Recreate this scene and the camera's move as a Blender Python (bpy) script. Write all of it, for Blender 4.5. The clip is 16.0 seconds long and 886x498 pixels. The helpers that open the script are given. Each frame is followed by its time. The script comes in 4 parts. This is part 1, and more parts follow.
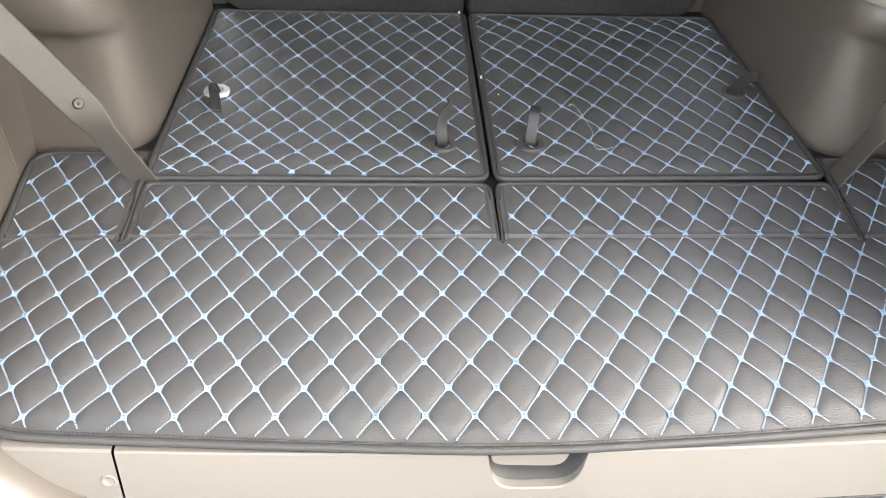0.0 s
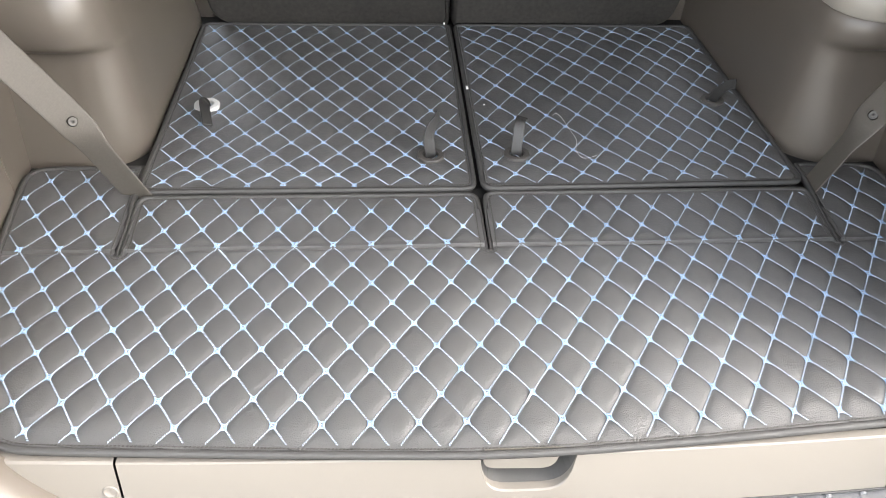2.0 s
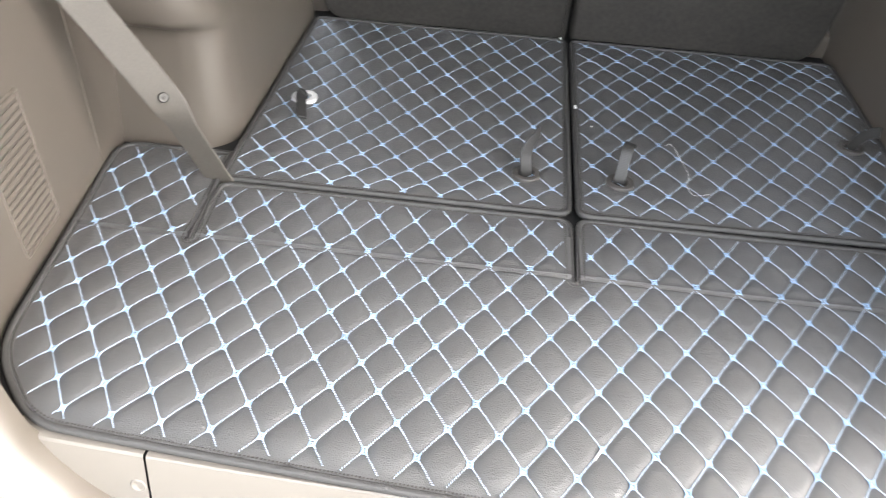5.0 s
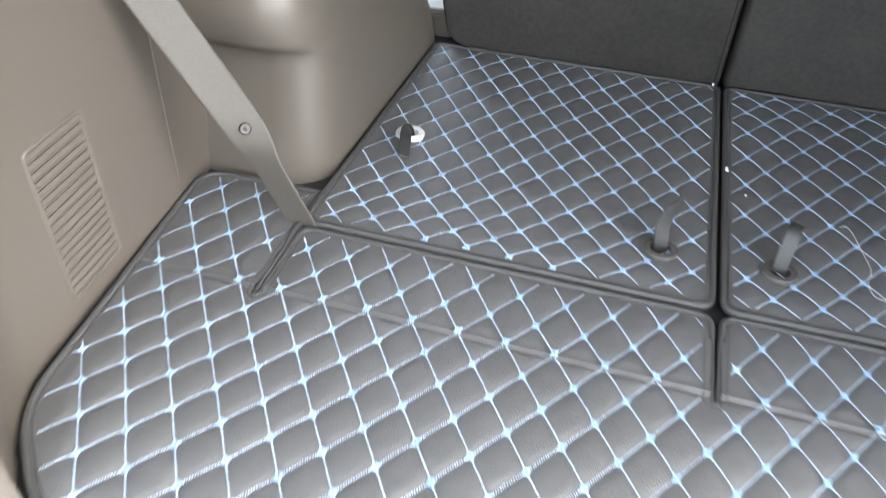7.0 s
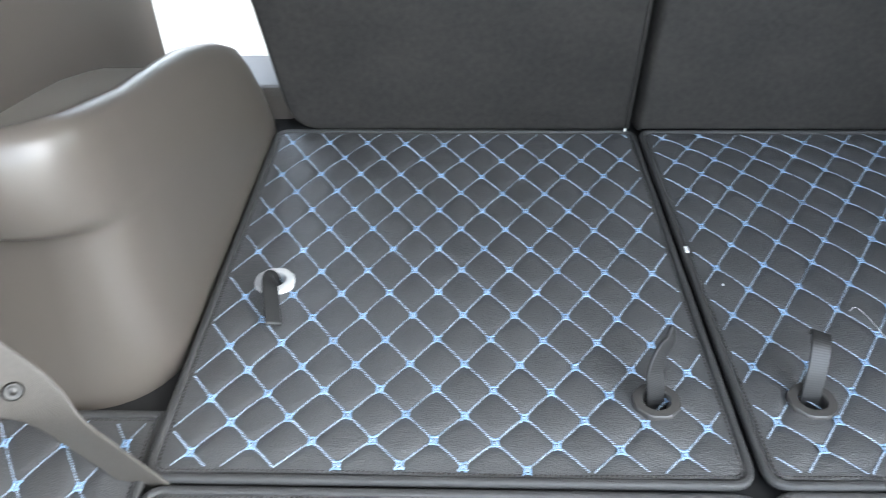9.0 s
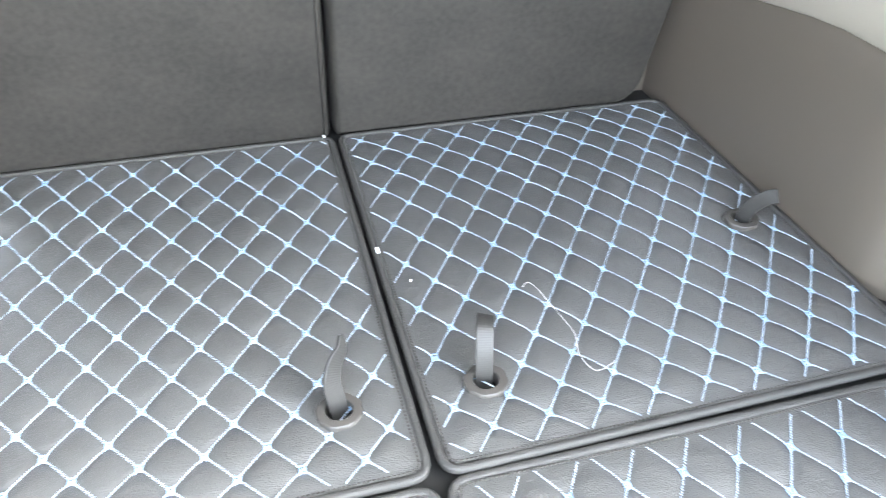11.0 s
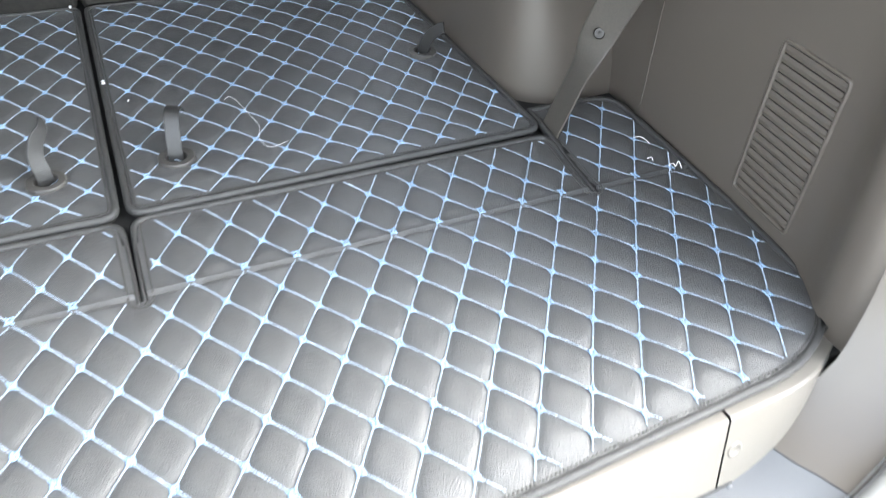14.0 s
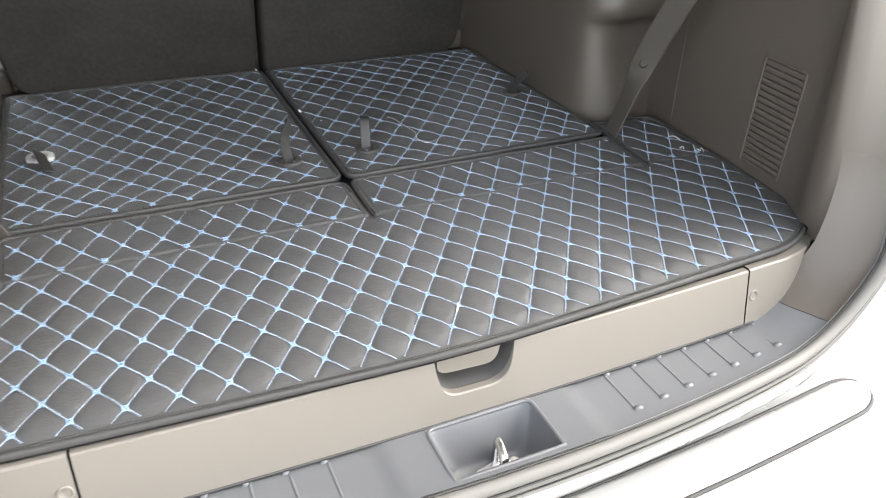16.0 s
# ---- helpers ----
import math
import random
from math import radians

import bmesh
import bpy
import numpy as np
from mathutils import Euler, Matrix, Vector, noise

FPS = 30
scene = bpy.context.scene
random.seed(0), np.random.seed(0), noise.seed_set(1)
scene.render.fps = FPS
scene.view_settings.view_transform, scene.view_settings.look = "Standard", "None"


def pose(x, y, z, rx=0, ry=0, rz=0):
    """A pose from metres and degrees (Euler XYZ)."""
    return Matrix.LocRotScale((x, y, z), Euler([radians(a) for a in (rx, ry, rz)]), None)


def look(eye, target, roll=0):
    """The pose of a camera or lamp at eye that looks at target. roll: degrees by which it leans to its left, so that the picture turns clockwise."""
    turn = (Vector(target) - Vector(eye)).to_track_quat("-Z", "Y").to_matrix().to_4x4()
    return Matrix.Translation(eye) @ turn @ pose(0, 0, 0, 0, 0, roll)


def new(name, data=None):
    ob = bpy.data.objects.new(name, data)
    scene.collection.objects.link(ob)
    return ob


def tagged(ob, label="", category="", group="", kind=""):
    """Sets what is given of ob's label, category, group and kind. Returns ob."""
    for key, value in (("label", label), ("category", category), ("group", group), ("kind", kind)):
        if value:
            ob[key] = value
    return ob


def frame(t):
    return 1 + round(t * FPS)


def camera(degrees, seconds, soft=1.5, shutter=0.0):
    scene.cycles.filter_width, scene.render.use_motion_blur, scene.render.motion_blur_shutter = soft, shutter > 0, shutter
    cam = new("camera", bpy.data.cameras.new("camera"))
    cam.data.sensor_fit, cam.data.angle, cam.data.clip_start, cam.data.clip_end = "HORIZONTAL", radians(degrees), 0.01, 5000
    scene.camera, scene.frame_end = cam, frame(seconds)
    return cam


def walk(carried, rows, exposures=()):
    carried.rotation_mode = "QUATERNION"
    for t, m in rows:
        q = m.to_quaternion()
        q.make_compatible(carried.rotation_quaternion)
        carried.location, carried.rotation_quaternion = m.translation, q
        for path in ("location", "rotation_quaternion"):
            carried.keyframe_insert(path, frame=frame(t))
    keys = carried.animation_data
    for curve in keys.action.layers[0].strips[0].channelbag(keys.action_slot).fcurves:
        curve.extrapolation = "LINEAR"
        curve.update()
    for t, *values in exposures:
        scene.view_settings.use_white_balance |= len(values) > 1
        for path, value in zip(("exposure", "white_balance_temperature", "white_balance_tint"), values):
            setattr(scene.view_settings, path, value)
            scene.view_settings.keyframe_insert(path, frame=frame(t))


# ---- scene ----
cam = camera(61.6, 16.0, 0.9, 0.6)
PATH = [
    (0, (-0.124, -0.735, 0.621), (-0.01, 0.764, -0.698), 2.8),
    (0.5, (-0.127, -0.754, 0.632), (0.009, 0.769, -0.656), 2.5),
    (1, (-0.125, -0.757, 0.637), (-0.003, 0.749, -0.674), 1.7),
    (1.5, (-0.126, -0.754, 0.641), (0.008, 0.753, -0.667), 2.1),
    (2, (-0.128, -0.747, 0.643), (0.019, 0.755, -0.669), 2.7),
    (2.5, (-0.127, -0.743, 0.641), (0.014, 0.768, -0.661), 2.3),
    (3, (-0.123, -0.735, 0.644), (0.01, 0.773, -0.663), 2.1),
    (3.2, (-0.122, -0.734, 0.645), (0.014, 0.781, -0.654), 2.0),
    (5.3, (-0.101, -0.676, 0.59), (-0.317, 0.839, -0.697), 3.4),
    (5.5, (-0.087, -0.669, 0.586), (-0.377, 0.836, -0.699), 3.0),
    (6, (-0.065, -0.659, 0.581), (-0.407, 0.838, -0.7), 2.9),
    (6.5, (-0.069, -0.623, 0.576), (-0.526, 0.841, -0.708), 1.1),
    (7, (-0.126, -0.525, 0.543), (-0.536, 0.977, -0.713), 2.4),
    (7.5, (-0.204, -0.396, 0.516), (-0.55, 1.135, -0.724), 2.2),
    (8, (-0.268, -0.29, 0.507), (-0.468, 1.253, -0.75), 2.7),
    (8.2, (-0.264, -0.27, 0.504), (-0.463, 1.292, -0.728), 0.9),
    (10.3, (-0.14, -0.203, 0.51), (0.132, 1.335, -0.739), 1.0),
    (10.5, (-0.125, -0.209, 0.512), (0.195, 1.326, -0.729), 1.2),
    (11, (-0.092, -0.221, 0.513), (0.339, 1.288, -0.727), 1.3),
    (11.5, (-0.065, -0.232, 0.51), (0.463, 1.234, -0.744), 1.9),
    (12, (-0.02, -0.261, 0.497), (0.595, 1.142, -0.788), 3.2),
    (12.5, (0.025, -0.31, 0.489), (0.68, 1.053, -0.819), 3.2),
    (13, (0.048, -0.369, 0.49), (0.75, 0.987, -0.801), 3.1),
    (13.5, (0.05, -0.46, 0.488), (0.77, 0.892, -0.798), 3.2),
    (14, (0.029, -0.547, 0.475), (0.728, 0.819, -0.807), 4.1),
    (14.5, (-0.068, -0.628, 0.478), (0.683, 0.778, -0.73), 4.7),
    (15, (-0.213, -0.733, 0.492), (0.561, 0.717, -0.648), 2.6),
    (15.5, (-0.275, -0.812, 0.506), (0.505, 0.659, -0.602), 2.7),
    (16, (-0.306, -0.888, 0.517), (0.434, 0.647, -0.528), 2.1),
]
EXPOSURES = [(0.0, 3.52, 6950, 10), (3.0, 3.52, 6950, 10), (6.0, 3.74, 6700, 10), (7.0, 3.70, 6400, 8), (8.0, 3.68, 6000, 7), (10.5, 4.48, 6300, 5), (11.0, 5.02, 6400, 6), (12.5, 4.82, 6400, 6), (13.5, 4.30, 6400, 6), (14.5, 3.72, 6450, 6), (16.0, 3.10, 6850, 9)]
walk(cam, [(t, look(eye, target, roll)) for t, eye, target, roll in PATH], EXPOSURES)

# ---- light: open sky, sun behind the open tailgate ----
SUN_EL, SUN_AZ = 42.0, 102.0
world = bpy.data.worlds.new("sky")
scene.world = world
world.use_nodes = True
wn = world.node_tree.nodes
sky = wn.new("ShaderNodeTexSky")
sky.sky_type = "NISHITA"
sky.sun_disc = False
sky.air_density, sky.dust_density, sky.ozone_density = 0.85, 1.8, 0.6
sky.sun_elevation, sky.sun_rotation = radians(SUN_EL), radians(SUN_AZ)
haze = wn.new("ShaderNodeHueSaturation")
haze.inputs["Saturation"].default_value = 0.35
world.node_tree.links.new(sky.outputs[0], haze.inputs["Color"])
world.node_tree.links.new(haze.outputs[0], wn["Background"].inputs[0])
wn["Background"].inputs[1].default_value = 0.13
sun = new("sun", bpy.data.lights.new("sun", "SUN"))
sun.data.energy, sun.data.angle, sun.data.color = 0.25, radians(60), (1.0, 0.97, 0.94)
SUN_DIR = Vector((math.sin(radians(SUN_AZ)) * math.cos(radians(SUN_EL)), math.cos(radians(SUN_AZ)) * math.cos(radians(SUN_EL)), math.sin(radians(SUN_EL))))
sun.matrix_world = look(SUN_DIR * 20, (0, 0, 0))


# ---- materials ----
def material(name, color, rough=0.5, metal=0.0, vary=0.12, grain=120.0, bump=0.15, stain=3.0, depth=0.001, spec=0.5, island=0.0, coat=0.0):
    """Surface with fine grain, larger stains and a grain relief, all in object metres."""
    m = bpy.data.materials.new(name)
    m.use_nodes = True
    nt = m.node_tree
    n, ln = nt.nodes, nt.links
    b = n["Principled BSDF"]
    co = n.new("ShaderNodeTexCoord")
    fine = n.new("ShaderNodeTexNoise")
    fine.inputs["Scale"].default_value, fine.inputs["Detail"].default_value = grain, 4
    big = n.new("ShaderNodeTexNoise")
    big.inputs["Scale"].default_value, big.inputs["Detail"].default_value = stain, 5
    shift = n.new("ShaderNodeMapping")
    shift.inputs["Location"].default_value = (1.37, 2.71, 3.19)
    ln.new(co.outputs["Object"], shift.inputs["Vector"])
    for t in (fine, big):
        ln.new(shift.outputs[0], t.inputs["Vector"])
    mixv = n.new("ShaderNodeMath")
    mixv.operation = "MULTIPLY_ADD"
    mixv.inputs[1].default_value, mixv.inputs[2].default_value = 0.5, 0.0
    ln.new(fine.outputs["Fac"], mixv.inputs[0])
    add = n.new("ShaderNodeMath")
    add.operation = "MULTIPLY_ADD"
    add.inputs[1].default_value = 0.5
    ln.new(big.outputs["Fac"], add.inputs[0])
    ln.new(mixv.outputs[0], add.inputs[2])
    ramp = n.new("ShaderNodeMapRange")
    ramp.inputs["From Min"].default_value, ramp.inputs["From Max"].default_value = 0.3, 0.7
    ramp.inputs["To Min"].default_value, ramp.inputs["To Max"].default_value = 1 - vary, 1 + vary
    ln.new(add.outputs[0], ramp.inputs["Value"])
    hue = n.new("ShaderNodeHueSaturation")
    hue.inputs["Color"].default_value = (*color, 1)
    if island:
        geo = n.new("ShaderNodeNewGeometry")
        ir = n.new("ShaderNodeMapRange")
        ir.inputs["To Min"].default_value, ir.inputs["To Max"].default_value = 1 - island, 1 + island
        ln.new(geo.outputs["Random Per Island"], ir.inputs["Value"])
        mu = n.new("ShaderNodeMath")
        mu.operation = "MULTIPLY"
        ln.new(ir.outputs[0], mu.inputs[0])
        ln.new(ramp.outputs[0], mu.inputs[1])
        ln.new(mu.outputs[0], hue.inputs["Value"])
    else:
        ln.new(ramp.outputs[0], hue.inputs["Value"])
    ln.new(hue.outputs[0], b.inputs["Base Color"])
    rr = n.new("ShaderNodeMapRange")
    rr.inputs["To Min"].default_value, rr.inputs["To Max"].default_value = max(rough - 0.08, 0.02), min(rough + 0.08, 1)
    ln.new(big.outputs["Fac"], rr.inputs["Value"])
    ln.new(rr.outputs[0], b.inputs["Roughness"])
    b.inputs["Metallic"].default_value = metal
    b.inputs["Specular IOR Level"].default_value = spec
    b.inputs["Coat Weight"].default_value = coat
    if bump:
        bp = n.new("ShaderNodeBump")
        bp.inputs["Strength"].default_value, bp.inputs["Distance"].default_value = bump, depth
        ln.new(fine.outputs["Fac"], bp.inputs["Height"])
        ln.new(bp.outputs[0], b.inputs["Normal"])
    return m


def leather(name, color, rough, spec=0.5, coat=0.7):
    """Pebbled faux leather: cell grain, stretched wrinkles and a soft waviness."""
    m = material(name, color, rough, vary=0.05, grain=260, bump=0, stain=4, spec=spec)
    nt = m.node_tree
    n, ln = nt.nodes, nt.links
    co = n.new("ShaderNodeTexCoord")
    vor = n.new("ShaderNodeTexVoronoi")
    vor.inputs["Scale"].default_value = 750
    mp = n.new("ShaderNodeMapping")
    mp.inputs["Scale"].default_value = (0.45, 1.6, 1)
    mp.inputs["Location"].default_value = (3.71, 5.13, 2.37)
    mp2 = n.new("ShaderNodeMapping")
    mp2.inputs["Location"].default_value = (2.13, 4.71, 1.37)
    ln.new(co.outputs["Object"], mp2.inputs["Vector"])
    wr = n.new("ShaderNodeTexNoise")
    wr.inputs["Scale"].default_value, wr.inputs["Detail"].default_value = 190, 5
    ln.new(mp2.outputs[0], vor.inputs["Vector"])
    ln.new(co.outputs["Object"], mp.inputs["Vector"])
    ln.new(mp.outputs[0], wr.inputs["Vector"])
    b1, b2 = n.new("ShaderNodeBump"), n.new("ShaderNodeBump")
    b1.inputs["Strength"].default_value, b1.inputs["Distance"].default_value = 0.60, 0.0007
    b2.inputs["Strength"].default_value, b2.inputs["Distance"].default_value = 0.42, 0.0010
    ln.new(vor.outputs["Distance"], b1.inputs["Height"])
    ln.new(wr.outputs["Fac"], b2.inputs["Height"])
    ln.new(b1.outputs[0], b2.inputs["Normal"])
    ln.new(b2.outputs[0], n["Principled BSDF"].inputs["Normal"])
    n["Principled BSDF"].inputs["Coat Weight"].default_value = coat
    n["Principled BSDF"].inputs["Coat Roughness"].default_value = 0.52
    ln.new(b2.outputs[0], n["Principled BSDF"].inputs["Coat Normal"])
    return m


def woven(name, color, rough, pitch):
    """Ribbed webbing: fine ridges along one axis of the strip."""
    m = material(name, color, rough, vary=0.15, grain=400, bump=0, stain=12)
    nt = m.node_tree
    n, ln = nt.nodes, nt.links
    uv = n.new("ShaderNodeUVMap")
    wave = n.new("ShaderNodeTexWave")
    wave.bands_direction = "Y"
    wave.inputs["Scale"].default_value = 0.314 / pitch
    wave.inputs["Distortion"].default_value = 0.6
    ln.new(uv.outputs[0], wave.inputs["Vector"])
    bp = n.new("ShaderNodeBump")
    bp.inputs["Strength"].default_value, bp.inputs["Distance"].default_value = 0.22, 0.0003
    ln.new(wave.outputs["Fac"], bp.inputs["Height"])
    ln.new(bp.outputs[0], n["Principled BSDF"].inputs["Normal"])
    return m


LEATHER = leather("black_faux_leather", (0.062, 0.062, 0.062), 0.53, 0.9)
BINDING = leather("leather_binding", (0.050, 0.049, 0.048), 0.58, 0.4, 0.15)
THREAD = material("pale_blue_thread", (0.40, 0.49, 0.59), 0.42, vary=0.06, bump=0, island=0.18)
KNOT = material("blue_thread", (0.28, 0.43, 0.63), 0.42, vary=0.06, bump=0, island=0.18)
DARKTHREAD = material("black_thread", (0.05, 0.046, 0.042), 0.5, bump=0, island=0.2)
WHITETHREAD = material("white_loose_thread", (0.85, 0.85, 0.85), 0.6, bump=0)
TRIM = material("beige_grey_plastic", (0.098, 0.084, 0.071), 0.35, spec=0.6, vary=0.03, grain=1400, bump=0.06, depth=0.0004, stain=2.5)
# paler than TRIM: window light on the arch trays is in this colour
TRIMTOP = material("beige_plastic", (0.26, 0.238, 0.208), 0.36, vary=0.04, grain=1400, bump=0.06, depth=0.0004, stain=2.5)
LID = material("light_beige_plastic", (0.178, 0.162, 0.141), 0.38, vary=0.06, grain=1200, bump=0.25, depth=0.0004, stain=3)
SILL = material("grey_sill_plastic", (0.118, 0.121, 0.127), 0.38, vary=0.07, grain=1500, bump=0.3, depth=0.0004, stain=4)
SILLEND = material("grey_beige_foot_plastic", (0.132, 0.117, 0.100), 0.44, vary=0.06, grain=1500, bump=0.3, depth=0.0004, stain=4)
SEAT = material("charcoal_seat_backing", (0.0240, 0.0215, 0.0190), 0.8, vary=0.5, grain=130, bump=0.3, depth=0.0008, stain=14)
BELT = woven("greige_webbing", (0.072, 0.064, 0.055), 0.6, 0.0012)
STRAP = woven("black_nylon_webbing", (0.025, 0.0245, 0.024), 0.42, 0.0022)
BLACKP = material("black_plastic", (0.062, 0.058, 0.054), 0.36, bump=0.1, grain=900, depth=0.0003)
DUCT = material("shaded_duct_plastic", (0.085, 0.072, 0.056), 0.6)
POCKET = material("grey_pocket_plastic", (0.075, 0.073, 0.071), 0.5, bump=0.1, grain=900, depth=0.0003)
# near-black: the shade of gaps and holes as a colour
DARK = material("dark_cavity_shade", (0.012, 0.012, 0.012), 0.7)
CHROME = material("bright_metal", (0.72, 0.71, 0.69), 0.22, metal=1.0, vary=0.05, bump=0)
SILVER = material("silver_grey_plastic", (0.55, 0.55, 0.54), 0.30, vary=0.05, bump=0)
METAL = material("zinc_metal", (0.055, 0.053, 0.050), 0.40, metal=1.0, vary=0.1, grain=300, bump=0.1)
PAINT = material("silver_white_paint", (0.30, 0.297, 0.29), 0.28, vary=0.02, bump=0.0, coat=0.6)
GROOVE = material("dark_groove_rubber_and_shade", (0.045, 0.044, 0.043), 0.7)
RUBBER = material("grey_rubber", (0.15, 0.145, 0.135), 0.6, vary=0.1, grain=500, bump=0.2)
LINER = material("beige_headliner", (0.50, 0.48, 0.44), 0.9, vary=0.08, grain=500, bump=0.4)
# surface unknown; pale so that it bounces light up into the car
GROUND = material("pale_bounce_ground", (0.30, 0.28, 0.25), 0.9, vary=0.3, grain=60, bump=0.6, depth=0.004, stain=0.6)
GLASS = bpy.data.materials.new("tinted_window_glass")
GLASS.use_nodes = True
gn, gl = GLASS.node_tree.nodes, GLASS.node_tree.links
gn.remove(gn["Principled BSDF"])
g_t, g_g, g_m, g_f = gn.new("ShaderNodeBsdfTransparent"), gn.new("ShaderNodeBsdfGlossy"), gn.new("ShaderNodeMixShader"), gn.new("ShaderNodeFresnel")
g_t.inputs[0].default_value = (0.58, 0.60, 0.59, 1)
g_g.inputs["Roughness"].default_value = 0.02
gl.new(g_f.outputs[0], g_m.inputs[0])
gl.new(g_t.outputs[0], g_m.inputs[1])
gl.new(g_g.outputs[0], g_m.inputs[2])
gl.new(g_m.outputs[0], gn["Material Output"].inputs[0])


# ---- mesh helpers ----
def part(name, verts, faces, mat, parent=None, label="", smooth=True, uvs=None):
    me = bpy.data.meshes.new(name)
    me.from_pydata([tuple(map(float, v)) for v in verts], [], faces)
    if uvs is not None:
        lay = me.uv_layers.new(name="UVMap")
        for lp in me.loops:
            lay.data[lp.index].uv = uvs[lp.vertex_index]
    me.materials.append(mat)
    if smooth:
        me.polygons.foreach_set("use_smooth", [True] * len(me.polygons))
    me.update()
    ob = new(name, me)
    if parent:
        ob.parent = parent
    if label:
        ob["label"] = label
    return ob


def from_bm(name, bm, mat, parent=None, label="", smooth=False):
    me = bpy.data.meshes.new(name)
    bmesh.ops.recalc_face_normals(bm, faces=bm.faces)
    bm.to_mesh(me)
    bm.free()
    me.materials.append(mat)
    if smooth:
        me.polygons.foreach_set("use_smooth", [True] * len(me.polygons))
    ob = new(name, me)
    if parent:
        ob.parent = parent
    if label:
        ob["label"] = label
    return ob


def thing(name, at, label, category, group="", kind=""):
    ob = new(name)
    ob.location = at
    ob.empty_display_size = 0.05
    return tagged(ob, label, category, group, kind)


def local(verts, parent):
    o = parent.location
    return [(v[0] - o[0], v[1] - o[1], v[2] - o[2]) for v in verts]


def block(x0, x1, y0, y1, z0, z1, bev=0.004, seg=2):
    bm = bmesh.new()
    bmesh.ops.create_cube(bm, size=1)
    for v in bm.verts:
        v.co = Vector(((x0 + x1) / 2 + v.co.x * (x1 - x0), (y0 + y1) / 2 + v.co.y * (y1 - y0), (z0 + z1) / 2 + v.co.z * (z1 - z0)))
    if bev:
        bmesh.ops.bevel(bm, geom=bm.edges[:], offset=bev, segments=seg, affect="EDGES", profile=0.5)
    return bm


def loft(rows, close=False):
    """Verts and quads through rows of equal length."""
    v = [p for r in rows for p in r]
    m = len(rows[0])
    f = []
    for i in range(len(rows) - 1):
        for j in range(m - (0 if close else 1)):
            a, b = i * m + j, i * m + (j + 1) % m
            f.append((a, b, b + m, a + m))
    return v, f


def rounded(points, radii, n=7):
    """A closed outline with rounded corners."""
    out = []
    k = len(points)
    for i in range(k):
        p, a, b = Vector(points[i]), Vector(points[i - 1]), Vector(points[(i + 1) % k])
        r = radii[i]
        if r <= 0:
            out.append(p)
            continue
        da, db = (a - p).normalized(), (b - p).normalized()
        p0, p1 = p + da * r, p + db * r
        for s in range(n):
            t = s / (n - 1)
            out.append(p0 * (1 - t) ** 2 + p * 2 * t * (1 - t) + p1 * t * t)
    return out


def resample(poly, step):
    pts = [Vector(p) for p in poly]
    out = []
    for i, p in enumerate(pts):
        q = pts[(i + 1) % len(pts)]
        n = max(1, round((q - p).length / step))
        out += [p.lerp(q, s / n) for s in range(n)]
    return out


def inset(poly, d):
    """A counter-clockwise outline moved inwards by d."""
    out = []
    k = len(poly)
    for i in range(k):
        e = (poly[(i + 1) % k] - poly[i - 1]).normalized()
        out.append(poly[i] + Vector((-e.y, e.x)) * d)
    return out


def inside(P, poly):
    """Which points lie in the outline, and how far from its edge they are."""
    a = np.array([tuple(p) for p in poly])
    b = np.roll(a, -1, 0)
    x, y = P[:, 0:1], P[:, 1:2]
    cross = (a[:, 1] > y) != (b[:, 1] > y)
    with np.errstate(divide="ignore", invalid="ignore"):
        xi = a[:, 0] + (y - a[:, 1]) * (b[:, 0] - a[:, 0]) / (b[:, 1] - a[:, 1])
    isin = (cross & (x < xi)).sum(1) % 2 == 1
    e = b - a
    t = (((x - a[:, 0]) * e[:, 0] + (y - a[:, 1]) * e[:, 1]) / ((e**2).sum(1) + 1e-12)).clip(0, 1)
    d = np.hypot(x - a[:, 0] - t * e[:, 0], y - a[:, 1] - t * e[:, 1]).min(1)
    return isin, d


def sweep(path, profile, closed=True, up=Vector((0, 0, 1))):
    """A profile (across, up) carried along a path."""
    rows = []
    k = len(path)
    for i in range(k):
        e = (path[(i + 1) % k] - path[i - 1]) if closed else (path[min(i + 1, k - 1)] - path[max(i - 1, 0)])
        e.normalize()
        side = e.cross(up).normalized()
        u2 = side.cross(e)
        rows.append([path[i] + side * a + u2 * b for a, b in profile])
    if closed:
        rows.append(rows[0])
    v, f = loft(rows, close=True)
    return v, f


def spindles(segs, r, flat=0.7):
    """Short thread stitches: each a spindle between two points."""
    segs = np.asarray(segs, float)
    a, b = segs[:, 0], segs[:, 1]
    d = b - a
    d /= np.linalg.norm(d, axis=1, keepdims=True) + 1e-12
    side = np.stack([-d[:, 1], d[:, 0], 0 * d[:, 0]], 1)
    side /= np.linalg.norm(side, axis=1, keepdims=True) + 1e-12
    up = np.cross(side, -d)
    up[up[:, 2] < 0] *= -1
    m0, m1 = a + (b - a) * 0.16, a + (b - a) * 0.84
    ring = [side * r, up * r * flat, -side * r, -up * r * flat]
    V = np.stack([a, b] + [m0 + q for q in ring] + [m1 + q for q in ring], 1).reshape(-1, 3)
    F = []
    for k in range(len(segs)):
        o = 10 * k
        for i in range(4):
            p, q = o + 2 + i, o + 2 + (i + 1) % 4
            F += [(o, p, q), (p, p + 4, q + 4, q), (o + 1, q + 4, p + 4)]
    return V, F


